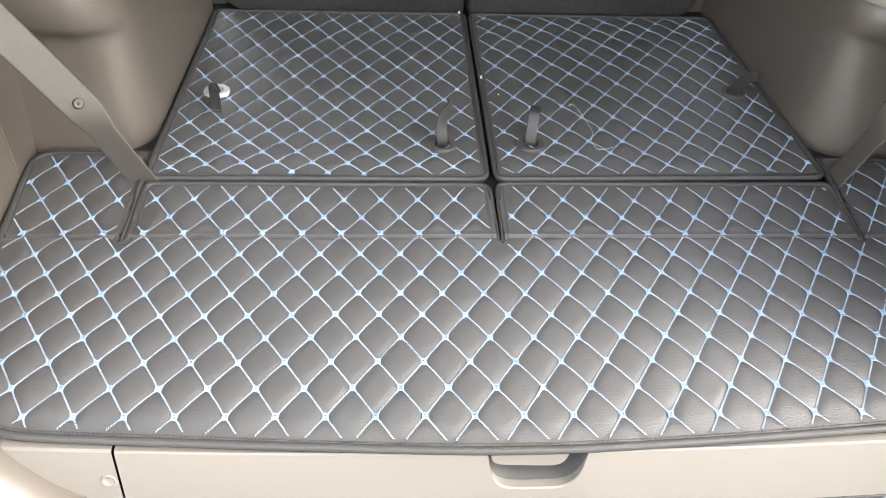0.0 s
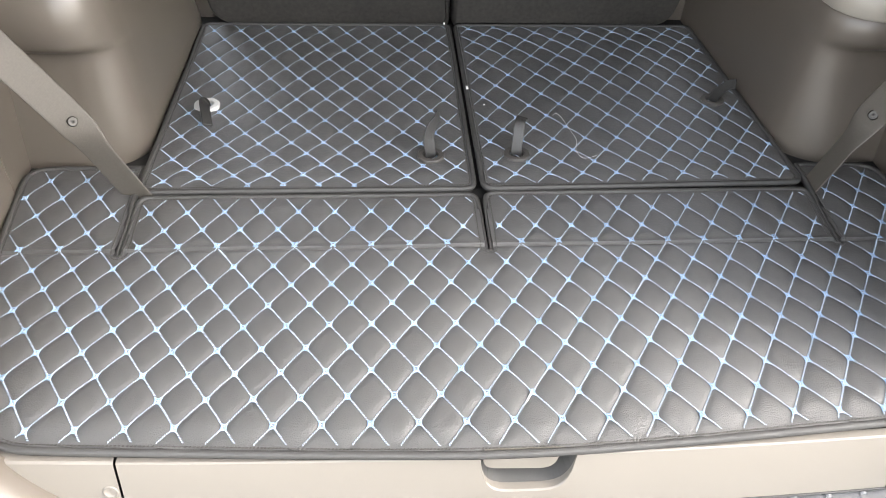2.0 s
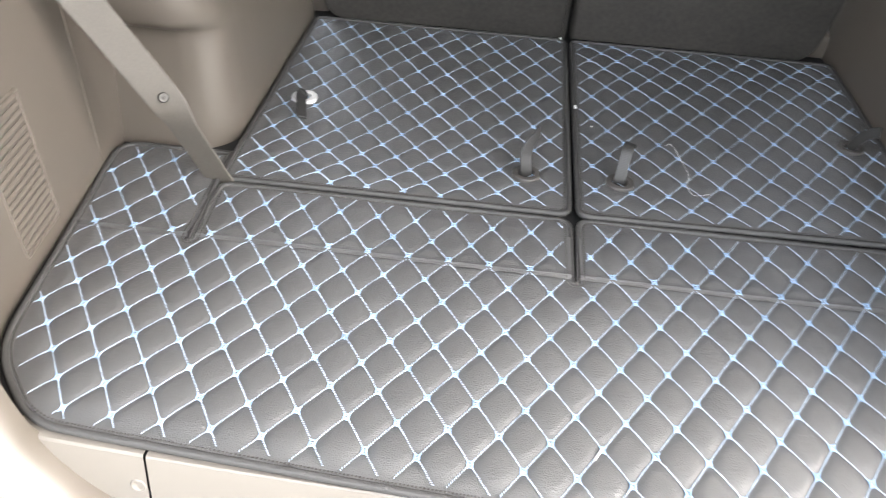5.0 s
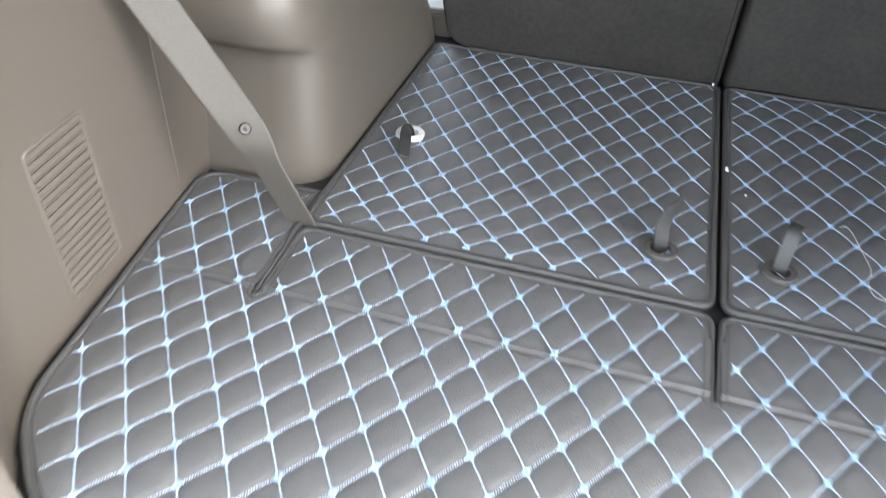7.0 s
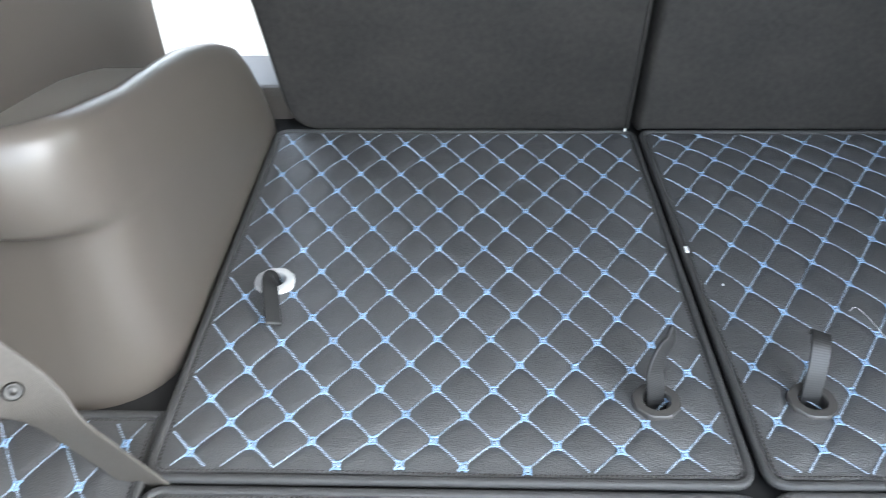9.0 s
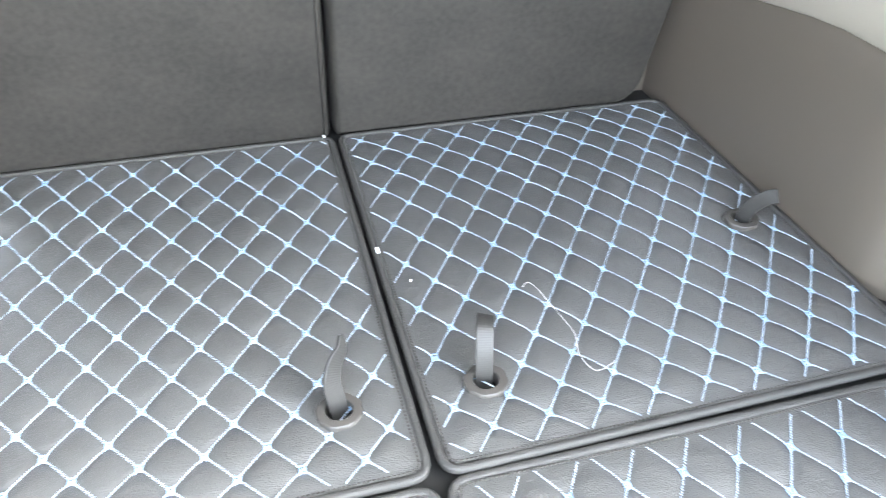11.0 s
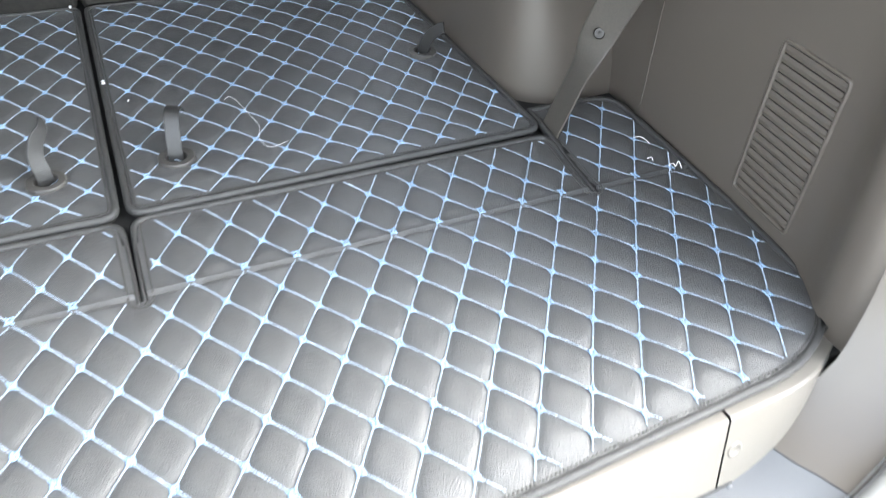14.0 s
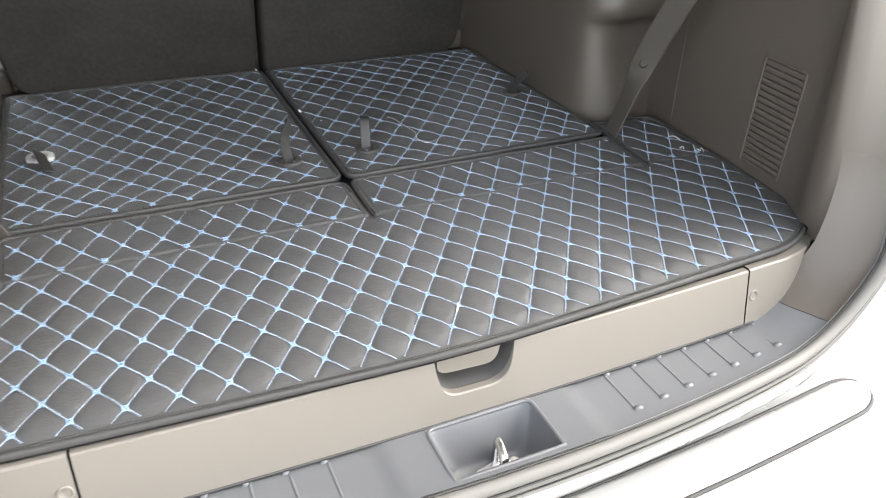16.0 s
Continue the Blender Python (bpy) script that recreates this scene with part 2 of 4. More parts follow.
def ribbon(name, path, normals, width, thick, mat, parent, label="", taper=None):
    """A strap of webbing along a path, with the way its face looks at each point."""
    rows, uv, run = [], [], 0.0
    k = len(path)
    for i in range(k):
        e = (path[min(i + 1, k - 1)] - path[max(i - 1, 0)]).normalized()
        nn = normals[i] if isinstance(normals, list) else normals
        side = e.cross(nn).normalized()
        nn = side.cross(e).normalized()
        if i:
            run += (path[i] - path[i - 1]).length
        w, h = width / 2 * (table([0.0, 0.25, 0.5, 0.75, 1.0], taper, i / (k - 1)) if taper else 1.0), thick / 2
        prof = [(-w, 0), (-w * 0.95, h), (-w * 0.84, h), (0, h), (w * 0.84, h), (w * 0.95, h), (w, 0), (w * 0.95, -h), (w * 0.84, -h), (0, -h), (-w * 0.84, -h), (-w * 0.95, -h)]
        rows.append([path[i] + side * a + nn * b for a, b in prof])
        uv += [(a, run) for a, b in prof]
    v, f = loft(rows, close=True)
    m = 12
    f.append(tuple(range(m))[::-1])
    f.append(tuple(range((k - 1) * m, k * m)))
    return part(name, local(v, parent), f, mat, parent, label, True, uv)


def bezier(p, n=12):
    """A smooth line through the points given."""
    p = [Vector(q) for q in p]
    out = []
    for i in range(len(p) - 1):
        a, b, c, d = p[max(i - 1, 0)], p[i], p[i + 1], p[min(i + 2, len(p) - 1)]
        for s in range(n):
            t = s / n
            out.append(0.5 * ((2 * b) + (c - a) * t + (2 * a - 5 * b + 4 * c - d) * t * t + (3 * b - a - 3 * c + d) * t**3))
    out.append(p[-1])
    return out


def tube(path, r, n=8, closed=False):
    prof = [(r * math.cos(2 * math.pi * k / n), r * math.sin(2 * math.pi * k / n)) for k in range(n)]
    up = Vector((0.13, 0.21, 0.97))
    return sweep(path, prof, closed, up)


# ---- the car round the load space ----
def table(xs, ys, v):
    return float(np.interp(v, xs, ys))


def wall_line(y):
    return table([-0.45, -0.40, -0.365, -0.34, -0.315, -0.30, -0.28, -0.25, -0.225, -0.20, -0.17, -0.06, 0.10, 0.18, 0.8],
                 [0.610, 0.608, 0.606, 0.598, 0.572, 0.558, 0.562, 0.580, 0.596, 0.610, 0.620, 0.632, 0.645, 0.655, 0.66], y)


def wall_half(y):
    """Half width between the side trims at mat height, with its corners rounded."""
    return sum(wall_line(y + d) for d in (-0.018, -0.009, 0.0, 0.009, 0.018)) / 5


def edge_y(x):
    """The tailgate opening bows out towards its middle."""
    return -0.427 + 0.19 * x * x - 0.020 * x


Z0 = 0.12  # where the pillar begins to turn into the sill


def flare(z):
    """How far the tailgate opening widens with height."""
    h = max(0.0, z - Z0)
    return min(0.16, 0.5 * h * h / (h + 0.05))


def wall_x(y, z):
    return wall_half(y) + flare(z) * max(0.0, min(1.0, (-0.300 - y) / 0.048)) ** 1.5


OPEN_W = 0.60  # half the width of the tailgate opening
CX = 0.030  # middle line of the tailgate opening


def cx(y):
    return CX * max(0.0, min(1.0, (-0.25 - y) / 0.08))


VENTS = {-1: (-0.093, -0.013), 1: (-0.157, -0.073)}
VZ = (0.018, 0.184)


def side_trim(s):
    """Quarter trim with its vent opening; it turns inwards to the pillar at the tailgate opening."""
    y0, y1 = VENTS[s]
    back = edge_y(CX + s * OPEN_W)
    ys = sorted({round(v, 4) for v in [back] + [v for v in np.arange(-0.35, 0.80, 0.0125) if v > back + 0.003] + [y0, y1]})
    zs = sorted({round(v, 4) for v in list(np.arange(-0.13, 0.0, 0.026)) + list(np.arange(0.0, 0.36, 0.025)) + [0.35, Z0, VZ[0], VZ[1]]})
    ys = [y for y in ys if y in (round(y0, 4), round(y1, 4)) or min(abs(y - y0), abs(y - y1)) > 0.004]
    V, F, idx = [], [], {}
    for i, y in enumerate(ys):
        for j, z in enumerate(zs):
            idx[i, j] = len(V)
            ya = y + 0.30 * max(z, 0.0) * max(0.0, min(1.0, (-0.20 - y) / (-0.20 - back)))
            V.append((cx(y) + s * wall_x(y, z), ya, z))
    for i in range(len(ys) - 1):
        for j in range(len(zs) - 1):
            ym, zm = (ys[i] + ys[i + 1]) / 2, (zs[j] + zs[j + 1]) / 2
            if y0 < ym < y1 and VZ[0] < zm < VZ[1]:
                continue
            if ym < -0.30 and zm < Z0:
                continue
            q = (idx[i, j], idx[i + 1, j], idx[i + 1, j + 1], idx[i, j + 1])
            F.append(q if s < 0 else q[::-1])
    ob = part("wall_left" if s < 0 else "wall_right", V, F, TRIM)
    tagged(ob, "beige-grey moulded plastic quarter trim beside the load floor", "wall trim", kind="structure")
    so = ob.modifiers.new("thick", "SOLIDIFY")
    so.thickness, so.offset, so.use_rim = 0.004, -1, False
    # upper trim round the quarter window
    V, F = [], []
    yu = [back + (0.05 - back) * k / 16 for k in range(17)] + list(np.arange(0.10, 0.80, 0.05))
    zu = [0.35, 0.40, 0.46, 0.52, 0.58, 0.64, 0.70, 0.78, 0.86, 0.94, 1.00]
    for y in yu:
        for z in zu:
            ya = y + 0.30 * z * max(0.0, min(1.0, (0.05 - y) / (0.05 - back)))
            V.append((cx(y) + s * wall_x(y, z), ya, z))
    for i in range(len(yu) - 1):
        for j in range(len(zu) - 1):
            if yu[i] >= 0.049 and yu[i + 1] < 0.73 and 0.459 < (zu[j] + zu[j + 1]) / 2 < 0.94:
                continue
            q = (i * len(zu) + j, (i + 1) * len(zu) + j, (i + 1) * len(zu) + j + 1, i * len(zu) + j + 1)
            F.append(q if s < 0 else q[::-1])
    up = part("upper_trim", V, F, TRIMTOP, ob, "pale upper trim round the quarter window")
    so = up.modifiers.new("thick", "SOLIDIFY")
    so.thickness, so.offset, so.use_rim = 0.004, -1, False
    # seam between the arch trim and the vent panel
    zz = np.linspace(0.0, 0.33, 14)
    sv, sf = sweep([Vector((s * (wall_x(0.128, z) - 0.0006), 0.128 + 0.03 * (z - 0.1) * 3 * 0.3, z)) for z in zz], [(-0.0007, 0.0004), (0.0007, 0.0004), (0.0007, -0.0004), (-0.0007, -0.0004)], False, Vector((0, 1, 0)))
    part("trim_seam", sv, sf, SILLEND, ob, "thin pale seam", False)
    return ob


def vent(s):
    y0, y1 = VENTS[s]
    yc, zc = (y0 + y1) / 2, (VZ[0] + VZ[1]) / 2
    x = s * wall_x(yc, zc)
    t = thing("air_vent", (x, yc, zc), "beige-grey plastic air vent with rows of slats", "air vent", "side air vents")

    def X(y, z, inn):
        return s * (wall_x(y, z) - inn)

    # recess behind the slats, its shade put into the duct colour
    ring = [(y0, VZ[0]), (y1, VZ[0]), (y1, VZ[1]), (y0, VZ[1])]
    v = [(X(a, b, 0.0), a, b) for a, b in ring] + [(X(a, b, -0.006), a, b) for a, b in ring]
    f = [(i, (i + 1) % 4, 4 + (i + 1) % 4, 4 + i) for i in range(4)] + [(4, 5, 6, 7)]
    part("recess", local(v, t), f, DUCT, t, "vent duct with its shade put into the colour", False)
    # raised rounded frame
    out = resample(rounded([(y0 - 0.005, VZ[0] - 0.005), (y1 + 0.005, VZ[0] - 0.005), (y1 + 0.005, VZ[1] + 0.005), (y0 - 0.005, VZ[1] + 0.005)], [0.008] * 4), 0.012)
    inn = inset(out, 0.0045)
    rows = []
    for k in range(len(out) + 1):
        o, i_ = out[k % len(out)], inn[k % len(out)]
        m = (o + i_) / 2
        rows.append([(X(o.x, o.y, -0.001), o.x, o.y), (X(o.x, o.y, 0.0012), o.x, o.y), (X(m.x, m.y, 0.0025), m.x, m.y), (X(i_.x, i_.y, 0.0012), i_.x, i_.y), (X(i_.x, i_.y, -0.006), i_.x, i_.y)])
    v, f = loft(rows)
    part("frame", local(v, t), f, TRIM, t)
    n = 17
    pitch = (VZ[1] - VZ[0]) / n
    for k in range(n):
        z = VZ[0] + (k + 0.5) * pitch
        v = []
        for y in (y0, y1):
            for dz, inn_ in ((-0.0045, -0.0055), (-0.0039, 0.0002), (0.0002, 0.0012), (0.0040, -0.0008), (0.0034, -0.0055)):
                v.append((X(y, z, inn_), y, z + dz))
        f = [(i, (i + 1) % 5, 5 + (i + 1) % 5, 5 + i) for i in range(5)] + [(0, 1, 2, 3, 4), (9, 8, 7, 6, 5)]
        part("slat", local(v, t), f, TRIM, t, smooth=False)
    return t


# wheel arch housings
def arch_path(s):
    X = 0.488 if s < 0 else 0.503
    near = [(X + 0.10, 0.735), (X + 0.05, 0.732), (X + 0.018, 0.722), (X + 0.003, 0.70), (X, 0.67)] if s < 0 else [(X + 0.04, 0.87), (X + 0.01, 0.85), (X, 0.82), (X, 0.76), (X, 0.70)]
    pts = near + [(X, 0.64), (X, 0.60), (X, 0.56), (X, 0.50), (X, 0.45), (X, 0.40), (X, 0.35), (X, 0.30)]
    r = 0.085
    for k in range(1, 9):
        a = radians(90 * k / 9)
        pts.append((X + r - r * math.cos(a), 0.30 - 0.03 - r * math.sin(a)))
    pts += [(X + r + 0.012, 0.186), (X + 0.11, 0.186), (X + 0.135, 0.188), (X + 0.17, 0.19)]
    return [Vector((s * a, b)) for a, b in pts]


def wheel_arch(s):
    P = arch_path(s)
    k = len(P)
    levels = [(-0.10, 0.0), (-0.02, 0.0), (0.03, 0.002), (0.08, 0.006), (0.12, 0.010), (0.150, 0.013), (0.162, 0.016), (0.168, 0.014), (0.172, 0.010), (0.185, 0.0085), (0.213, 0.012), (0.216, 0.015), (0.220, 0.0125), (0.240, 0.016), (0.252, 0.020), (0.259, 0.026), (0.263, 0.034), (0.262, 0.041), (0.256, 0.048), (0.247, 0.055)]
    rows, cols = [], []
    for i in range(k):
        e = (P[min(i + 1, k - 1)] - P[max(i - 1, 0)]).normalized()
        nrm = Vector((e.y, -e.x)) if s < 0 else Vector((-e.y, e.x))
        # n points into the housing
        if (Vector((s * 0.62, 0.47)) - P[i]).dot(nrm) < 0:
            nrm = -nrm
        rear = max(0.0, min(1.0, (i - 12) / 9.0))
        rear = rear * rear * (3 - 2 * rear)
        col = []
        for z, o in levels:
            under = rear * 0.030 * table([-0.10, 0.0, 0.06, 0.12, 0.150, 0.165, 0.180, 0.192], [0.15, 0.45, 0.72, 0.95, 1.0, 0.80, 0.22, 0.0], z)
            if 0.212 < z < 0.223:
                o = 0.0125 + (0.003 if s > 0 and 0.215 < z < 0.217 else 0.0)
            soft = table([0.0, 0.12, 0.185, 0.24], [0.0, 0.006, 0.010, 0.016], z) if z < 0.24 else o
            o = soft + (o - soft) * (1.0 if s > 0 and 0.21 < z < 0.225 else max(0.0, min(1.0, (i - 12) / 6.0)))
            oo = o + under
            if s < 0:
                top = table([0.19, 0.25, 0.30, 0.35, 0.45, 0.52, 0.60, 0.64, 0.69, 0.735], [0.255, 0.250, 0.238, 0.224, 0.205, 0.190, 0.160, 0.140, 0.085, 0.03], P[i].y)
                zz = z if z < 0 else z * top / 0.263
            else:
                crest = table([0.19, 0.30, 0.42, 0.55, 0.66, 0.8], [0.006, 0.003, 0.0, -0.030, -0.060, -0.075], P[i].y)
                zz = z if z < 0.10 else 0.10 + (z - 0.10) * (1 + crest / 0.17)
            col.append(Vector((P[i].x + nrm.x * oo, P[i].y + nrm.y * oo, zz)))
        rows.append(col)
    v, f = loft([r[:12] for r in rows] if s > 0 else rows)
    if s > 0:
        f = [q[::-1] for q in f]
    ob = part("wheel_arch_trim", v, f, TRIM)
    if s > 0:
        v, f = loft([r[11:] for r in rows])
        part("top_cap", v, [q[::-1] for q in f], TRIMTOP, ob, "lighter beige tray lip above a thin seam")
    tagged(ob, "moulded beige-grey plastic wheel arch trim with a tray ledge on top", "wheel arch trim", "wheel arch trims", "structure")
    # shallow tray inside the rim; its lighter colour carries the window light
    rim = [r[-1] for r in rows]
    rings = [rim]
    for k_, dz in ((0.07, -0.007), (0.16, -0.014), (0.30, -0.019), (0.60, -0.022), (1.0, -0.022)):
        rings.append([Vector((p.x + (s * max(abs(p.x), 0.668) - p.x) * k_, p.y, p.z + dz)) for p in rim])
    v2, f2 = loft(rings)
    part("tray", v2, f2 if s > 0 else [q[::-1] for q in f2], TRIMTOP, ob, "beige tray surface, window light put into its lighter colour")
    if s < 0:
        return ob
    # cup holder
    c = Vector((s * 0.582, 0.36, 0.236))
    rows = []
    for r, z in ((0.046, 0.001), (0.043, 0.004), (0.039, 0.003), (0.037, -0.005), (0.034, -0.05), (0.0, -0.05)):
        rows.append([c + Vector((r * math.cos(a), r * math.sin(a), z + 0.0015)) for a in np.linspace(0, 2 * math.pi, 25)[:-1]])
    v3, f3 = loft(rows, close=True)
    part("cup_holder", v3, f3, TRIMTOP, ob, "round cup holder")
    return ob


for s in (-1, 1):
    side_trim(s)
    vent(s)
    wheel_arch(s)


# sill between the load floor and the tailgate opening
def sill_section(y):
    return wall_half(y), table([-0.36, -0.30], [0.205, 0.165], y), table([-0.43, -0.42, -0.405, -0.315], [0.094, 0.0955, 0.097, 0.097], y)


def crown(x):
    """The sill's middle, round the latch, stands a little proud."""
    k = max(0.0, min(1.0, (0.134 - abs(x - 0.011)) / 0.020))
    return 0.0035 * k * k * (3 - 2 * k)


def sill_z(x, y):
    W, R, D = sill_section(y)
    a = abs(x - cx(y))
    if a <= W - R:
        return -D + crown(x)
    c = min(1.0, (a - (W - R)) / R)
    return Z0 - (D + Z0) * math.sqrt(max(0.0, 1 - c * c))


REC = (-0.055, 0.080, -0.418, -0.338)
ks = [0.0, 0.07, 0.14, 0.27, 0.47, 0.66, 0.8125, 0.88, 0.95, 1.0]
xu = sorted({round(float(v), 4) for v in np.linspace(-0.30, 0.30, 81)} | {REC[0], REC[1]})
xu = [x for x in xu if x in REC[:2] or min(abs(x - REC[0]), abs(x - REC[1])) > 0.003]
sec = []
for k_ in ks:
    _, R, D = sill_section(-0.300 - 0.128 * k_)
    ends = {}
    for s in (-1, 1):
        back = edge_y(CX + s * OPEN_W)
        yb = -0.300 + k_ * (back + 0.300)
        ends[s] = (cx(yb) + s * wall_x(yb, Z0), yb + 0.30 * Z0 * max(0.0, min(1.0, (-0.20 - yb) / (-0.20 - back))))

    def rear(x):
        return -0.300 + k_ * (edge_y(max(CX - OPEN_W, min(CX + OPEN_W, x))) + 0.300)

    def foot(s, a):
        xw, yw = ends[s]
        x = xw - s * R * (1 - math.cos(a))
        z = Z0 - (D + Z0) * math.sin(a)
        return (x, rear(x) + (yw - rear(xw)) * max(0.0, z) / Z0, z)

    lo, hi = ends[-1][0] + R, ends[1][0] - R
    row = [foot(-1, a) for a in np.linspace(0, math.pi / 2, 22)[:-1]]
    for x in xu:
        q = max(0.0, (abs(x) - 0.13) / 0.17)
        xx = x + q * ((hi if x > 0 else lo) - math.copysign(0.30, x))
        row.append((xx, rear(xx), -D + crown(xx)))
    row += [foot(1, a) for a in np.linspace(math.pi / 2, 0, 22)[1:]]
    sec.append(row)
V, F = loft(sec)
m = len(sec[0])
keep, ends = [], {-1: [], 1: []}
for f in F:
    c = np.mean([V[i] for i in f], 0)
    if REC[0] < c[0] < REC[1] and REC[2] < c[1] < REC[3]:
        continue
    col_ = min(f) % m
    if col_ < 15 or col_ >= m - 16:
        ends[1 if c[0] > 0 else -1].append(f)
    else:
        keep.append(f)
sill = part("sill_trim", V, keep, SILL)
tagged(sill, "grey moulded plastic sill trim along the tailgate opening", "sill trim", kind="structure")
for s in (-1, 1):
    part("pillar_foot", V, ends[s], TRIM, sill, "beige-grey pillar foot trim")
    c_ = 15 if s < 0 else m - 16
    line = [Vector(sec[k][c_]) + Vector((0, 0, 0.0002)) for k in range(len(sec))]
    v, f = tube(line, 0.0007, 6)
    part("foot_seam", v, f, GROOVE, sill, "thin dark seam at the foot trim")
# latch well
top = [(REC[0], REC[2]), (REC[1], REC[2]), (REC[1], REC[3]), (REC[0], REC[3])]
bot = [(-0.040, -0.418), (0.064, -0.418), (0.058, -0.368), (-0.032, -0.368)]
rt, rb = resample(rounded(top, [0.001, 0.001, 0.012, 0.012]), 0.01), resample(rounded(bot, [0.001, 0.001, 0.014, 0.014]), 0.01)
rows = []
for zz, k in ((-0.0935, 0.0), (-0.0955, 0.06), (-0.102, 0.14), (-0.132, 0.70), (-0.140, 0.88), (-0.144, 1.0)):
    ring = []
    for i in range(40):
        a = rt[int(i * len(rt) / 40)]
        b = rb[int(i * len(rb) / 40)]
        ring.append((a.x * (1 - k) + b.x * k, a.y * (1 - k) + b.y * k, zz))
    rows.append(ring)
v, f = loft(rows, close=True)
f.append(tuple(range(len(v) - 40, len(v))))
part("latch_well", v, f, SILL, sill, "recessed well round the latch")
v, f = tube([Vector((p.x, p.y, -0.0945)) for p in rt], 0.0030, 6, True)
part("well_rim", v, f, SILL, sill, "rounded rim of the latch well")
# grip ribs with small feet
for s in (-1, 1):
    for k in range(7):
        x = 0.011 + s * (0.179 + 0.0413 * k)
        ya, yb = -0.335 + 0.0012 * k, -0.400 + 0.0042 * k
        bm = bmesh.new()
        n = 6
        rows = []
        for i in range(n + 1):
            y = ya + (yb - ya) * i / n
            w = 0.0021
            rows.append([bm.verts.new((x + dx, y, sill_z(x + dx, y) + dz)) for dx, dz in ((-w, -0.0006), (-w * 0.5, 0.0011), (w * 0.5, 0.0011), (w, -0.0006))])
        for i in range(n):
            for j in range(3):
                bm.faces.new((rows[i][j], rows[i][j + 1], rows[i + 1][j + 1], rows[i + 1][j]))
        for w0, yy in ((0.0065, yb), (0.004, ya)):
            q = []
            for dx, dy in ((-w0, -0.003), (w0, -0.003), (w0, 0.003), (-w0, 0.003)):
                q.append((x + 0.004 * s + dx, yy + dy))
            lo = [bm.verts.new((a, b, sill_z(a, b) - 0.001)) for a, b in q]
            hi = [bm.verts.new((a * 0.75 + (x + 0.004 * s) * 0.25, b * 0.75 + yy * 0.25, sill_z(a, b) + 0.0030)) for a, b in q]
            bm.faces.new(hi)
            for i in range(4):
                bm.faces.new((lo[i], lo[(i + 1) % 4], hi[(i + 1) % 4], hi[i]))
        from_bm("grip_rib", bm, SILL, sill, "", True)

# latch striker
st = thing("latch_striker", (0.019, -0.384, -0.144), "silver metal latch striker loop bolted in the sill well", "latch striker")
bm = bmesh.new()
pl = resample(rounded([(-0.032, -0.013), (-0.006, -0.017), (0.030, -0.008), (0.032, 0.010), (0.004, 0.015), (-0.030, 0.008)], [0.009] * 6), 0.006)
lo = [bm.verts.new((p.x, p.y, 0.0)) for p in pl]
hi = [bm.verts.new((p.x * 0.95, p.y * 0.95, 0.003)) for p in pl]
bm.faces.new(hi)
for i in range(len(lo)):
    bm.faces.new((lo[i], lo[(i + 1) % len(lo)], hi[(i + 1) % len(lo)], hi[i]))
from_bm("base_plate", bm, CHROME, st)
lp = bezier([(-0.004, -0.014, 0.0), (-0.004, -0.014, 0.022), (-0.002, -0.010, 0.033), (0.002, 0.010, 0.036), (0.004, 0.015, 0.026), (0.004, 0.015, 0.0)], 6)
v, f = tube(lp, 0.0056, 10)
part("loop", v, f, CHROME, st)
for dx, dy in ((-0.021, -0.002), (0.021, 0.002)):
    bm = bmesh.new()
    bmesh.ops.create_cone(bm, cap_ends=True, segments=6, radius1=0.0062, radius2=0.0055, depth=0.005, matrix=Matrix.Translation((dx, dy, 0.0052)))
    from_bm("bolt", bm, CHROME, st)

# front face of the storage box under the mat, with a pull notch
box = thing("storage_box_front", (0.01, -0.315, -0.11), "light beige plastic storage box front under the quilted mat", "storage box")
nl, nr = -0.038, 0.063
LZ = -0.0135


def face_y(x, z):
    """The box front bows out towards its middle and leans out towards its foot."""
    return -0.3045 - 0.013 * (1 - min(1.0, abs(x - 0.01) / 0.5) ** 2) + 0.20 * z + 0.022 * (max(0.0, abs(x) - 0.49) / 0.08) ** 2


def notch_z(x):
    e = abs(x - (nl + nr) / 2) / ((nr - nl) / 2)
    return -0.062 * (max(0.0, 1 - e ** 5)) ** 0.45


cols = [(x, LZ) for x in np.linspace(-0.402, nl, 24)] + [(x, min(LZ, notch_z(x))) for x in np.linspace(nl, nr, 33)] + [(x, LZ) for x in np.linspace(nr, 0.426, 24)]
rows = []
for x, zt in cols:
    rows.append([(x, face_y(x, z) + dy, z) for z, dy in [(zt, 0.010), (zt, 0.0015), (zt - 0.0015, 0.0)] + [(zt - 0.0015 + (-0.0915 - zt) * q, 0.0) for q in (0.25, 0.5, 0.75, 1.0)]])
v, f = loft(rows)
part("panel", local(v, box), [q[::-1] for q in f], LID, box, "", False)
notch = [(x, notch_z(x)) for x in np.linspace(nl, nr, 33)]
FY = face_y(0.01, -0.03)
# dark tube laid where the shadow gap falls at the panel's foot
v, f = tube([Vector((x, face_y(x, -0.0915) - 0.0006, -0.0925)) for x in np.linspace(-0.43, 0.445, 60)], 0.0016, 6)
part("foot_gap_shade", local(v, box), f, GROOVE, box, "dark tube for the shadow gap along the foot of the panel")
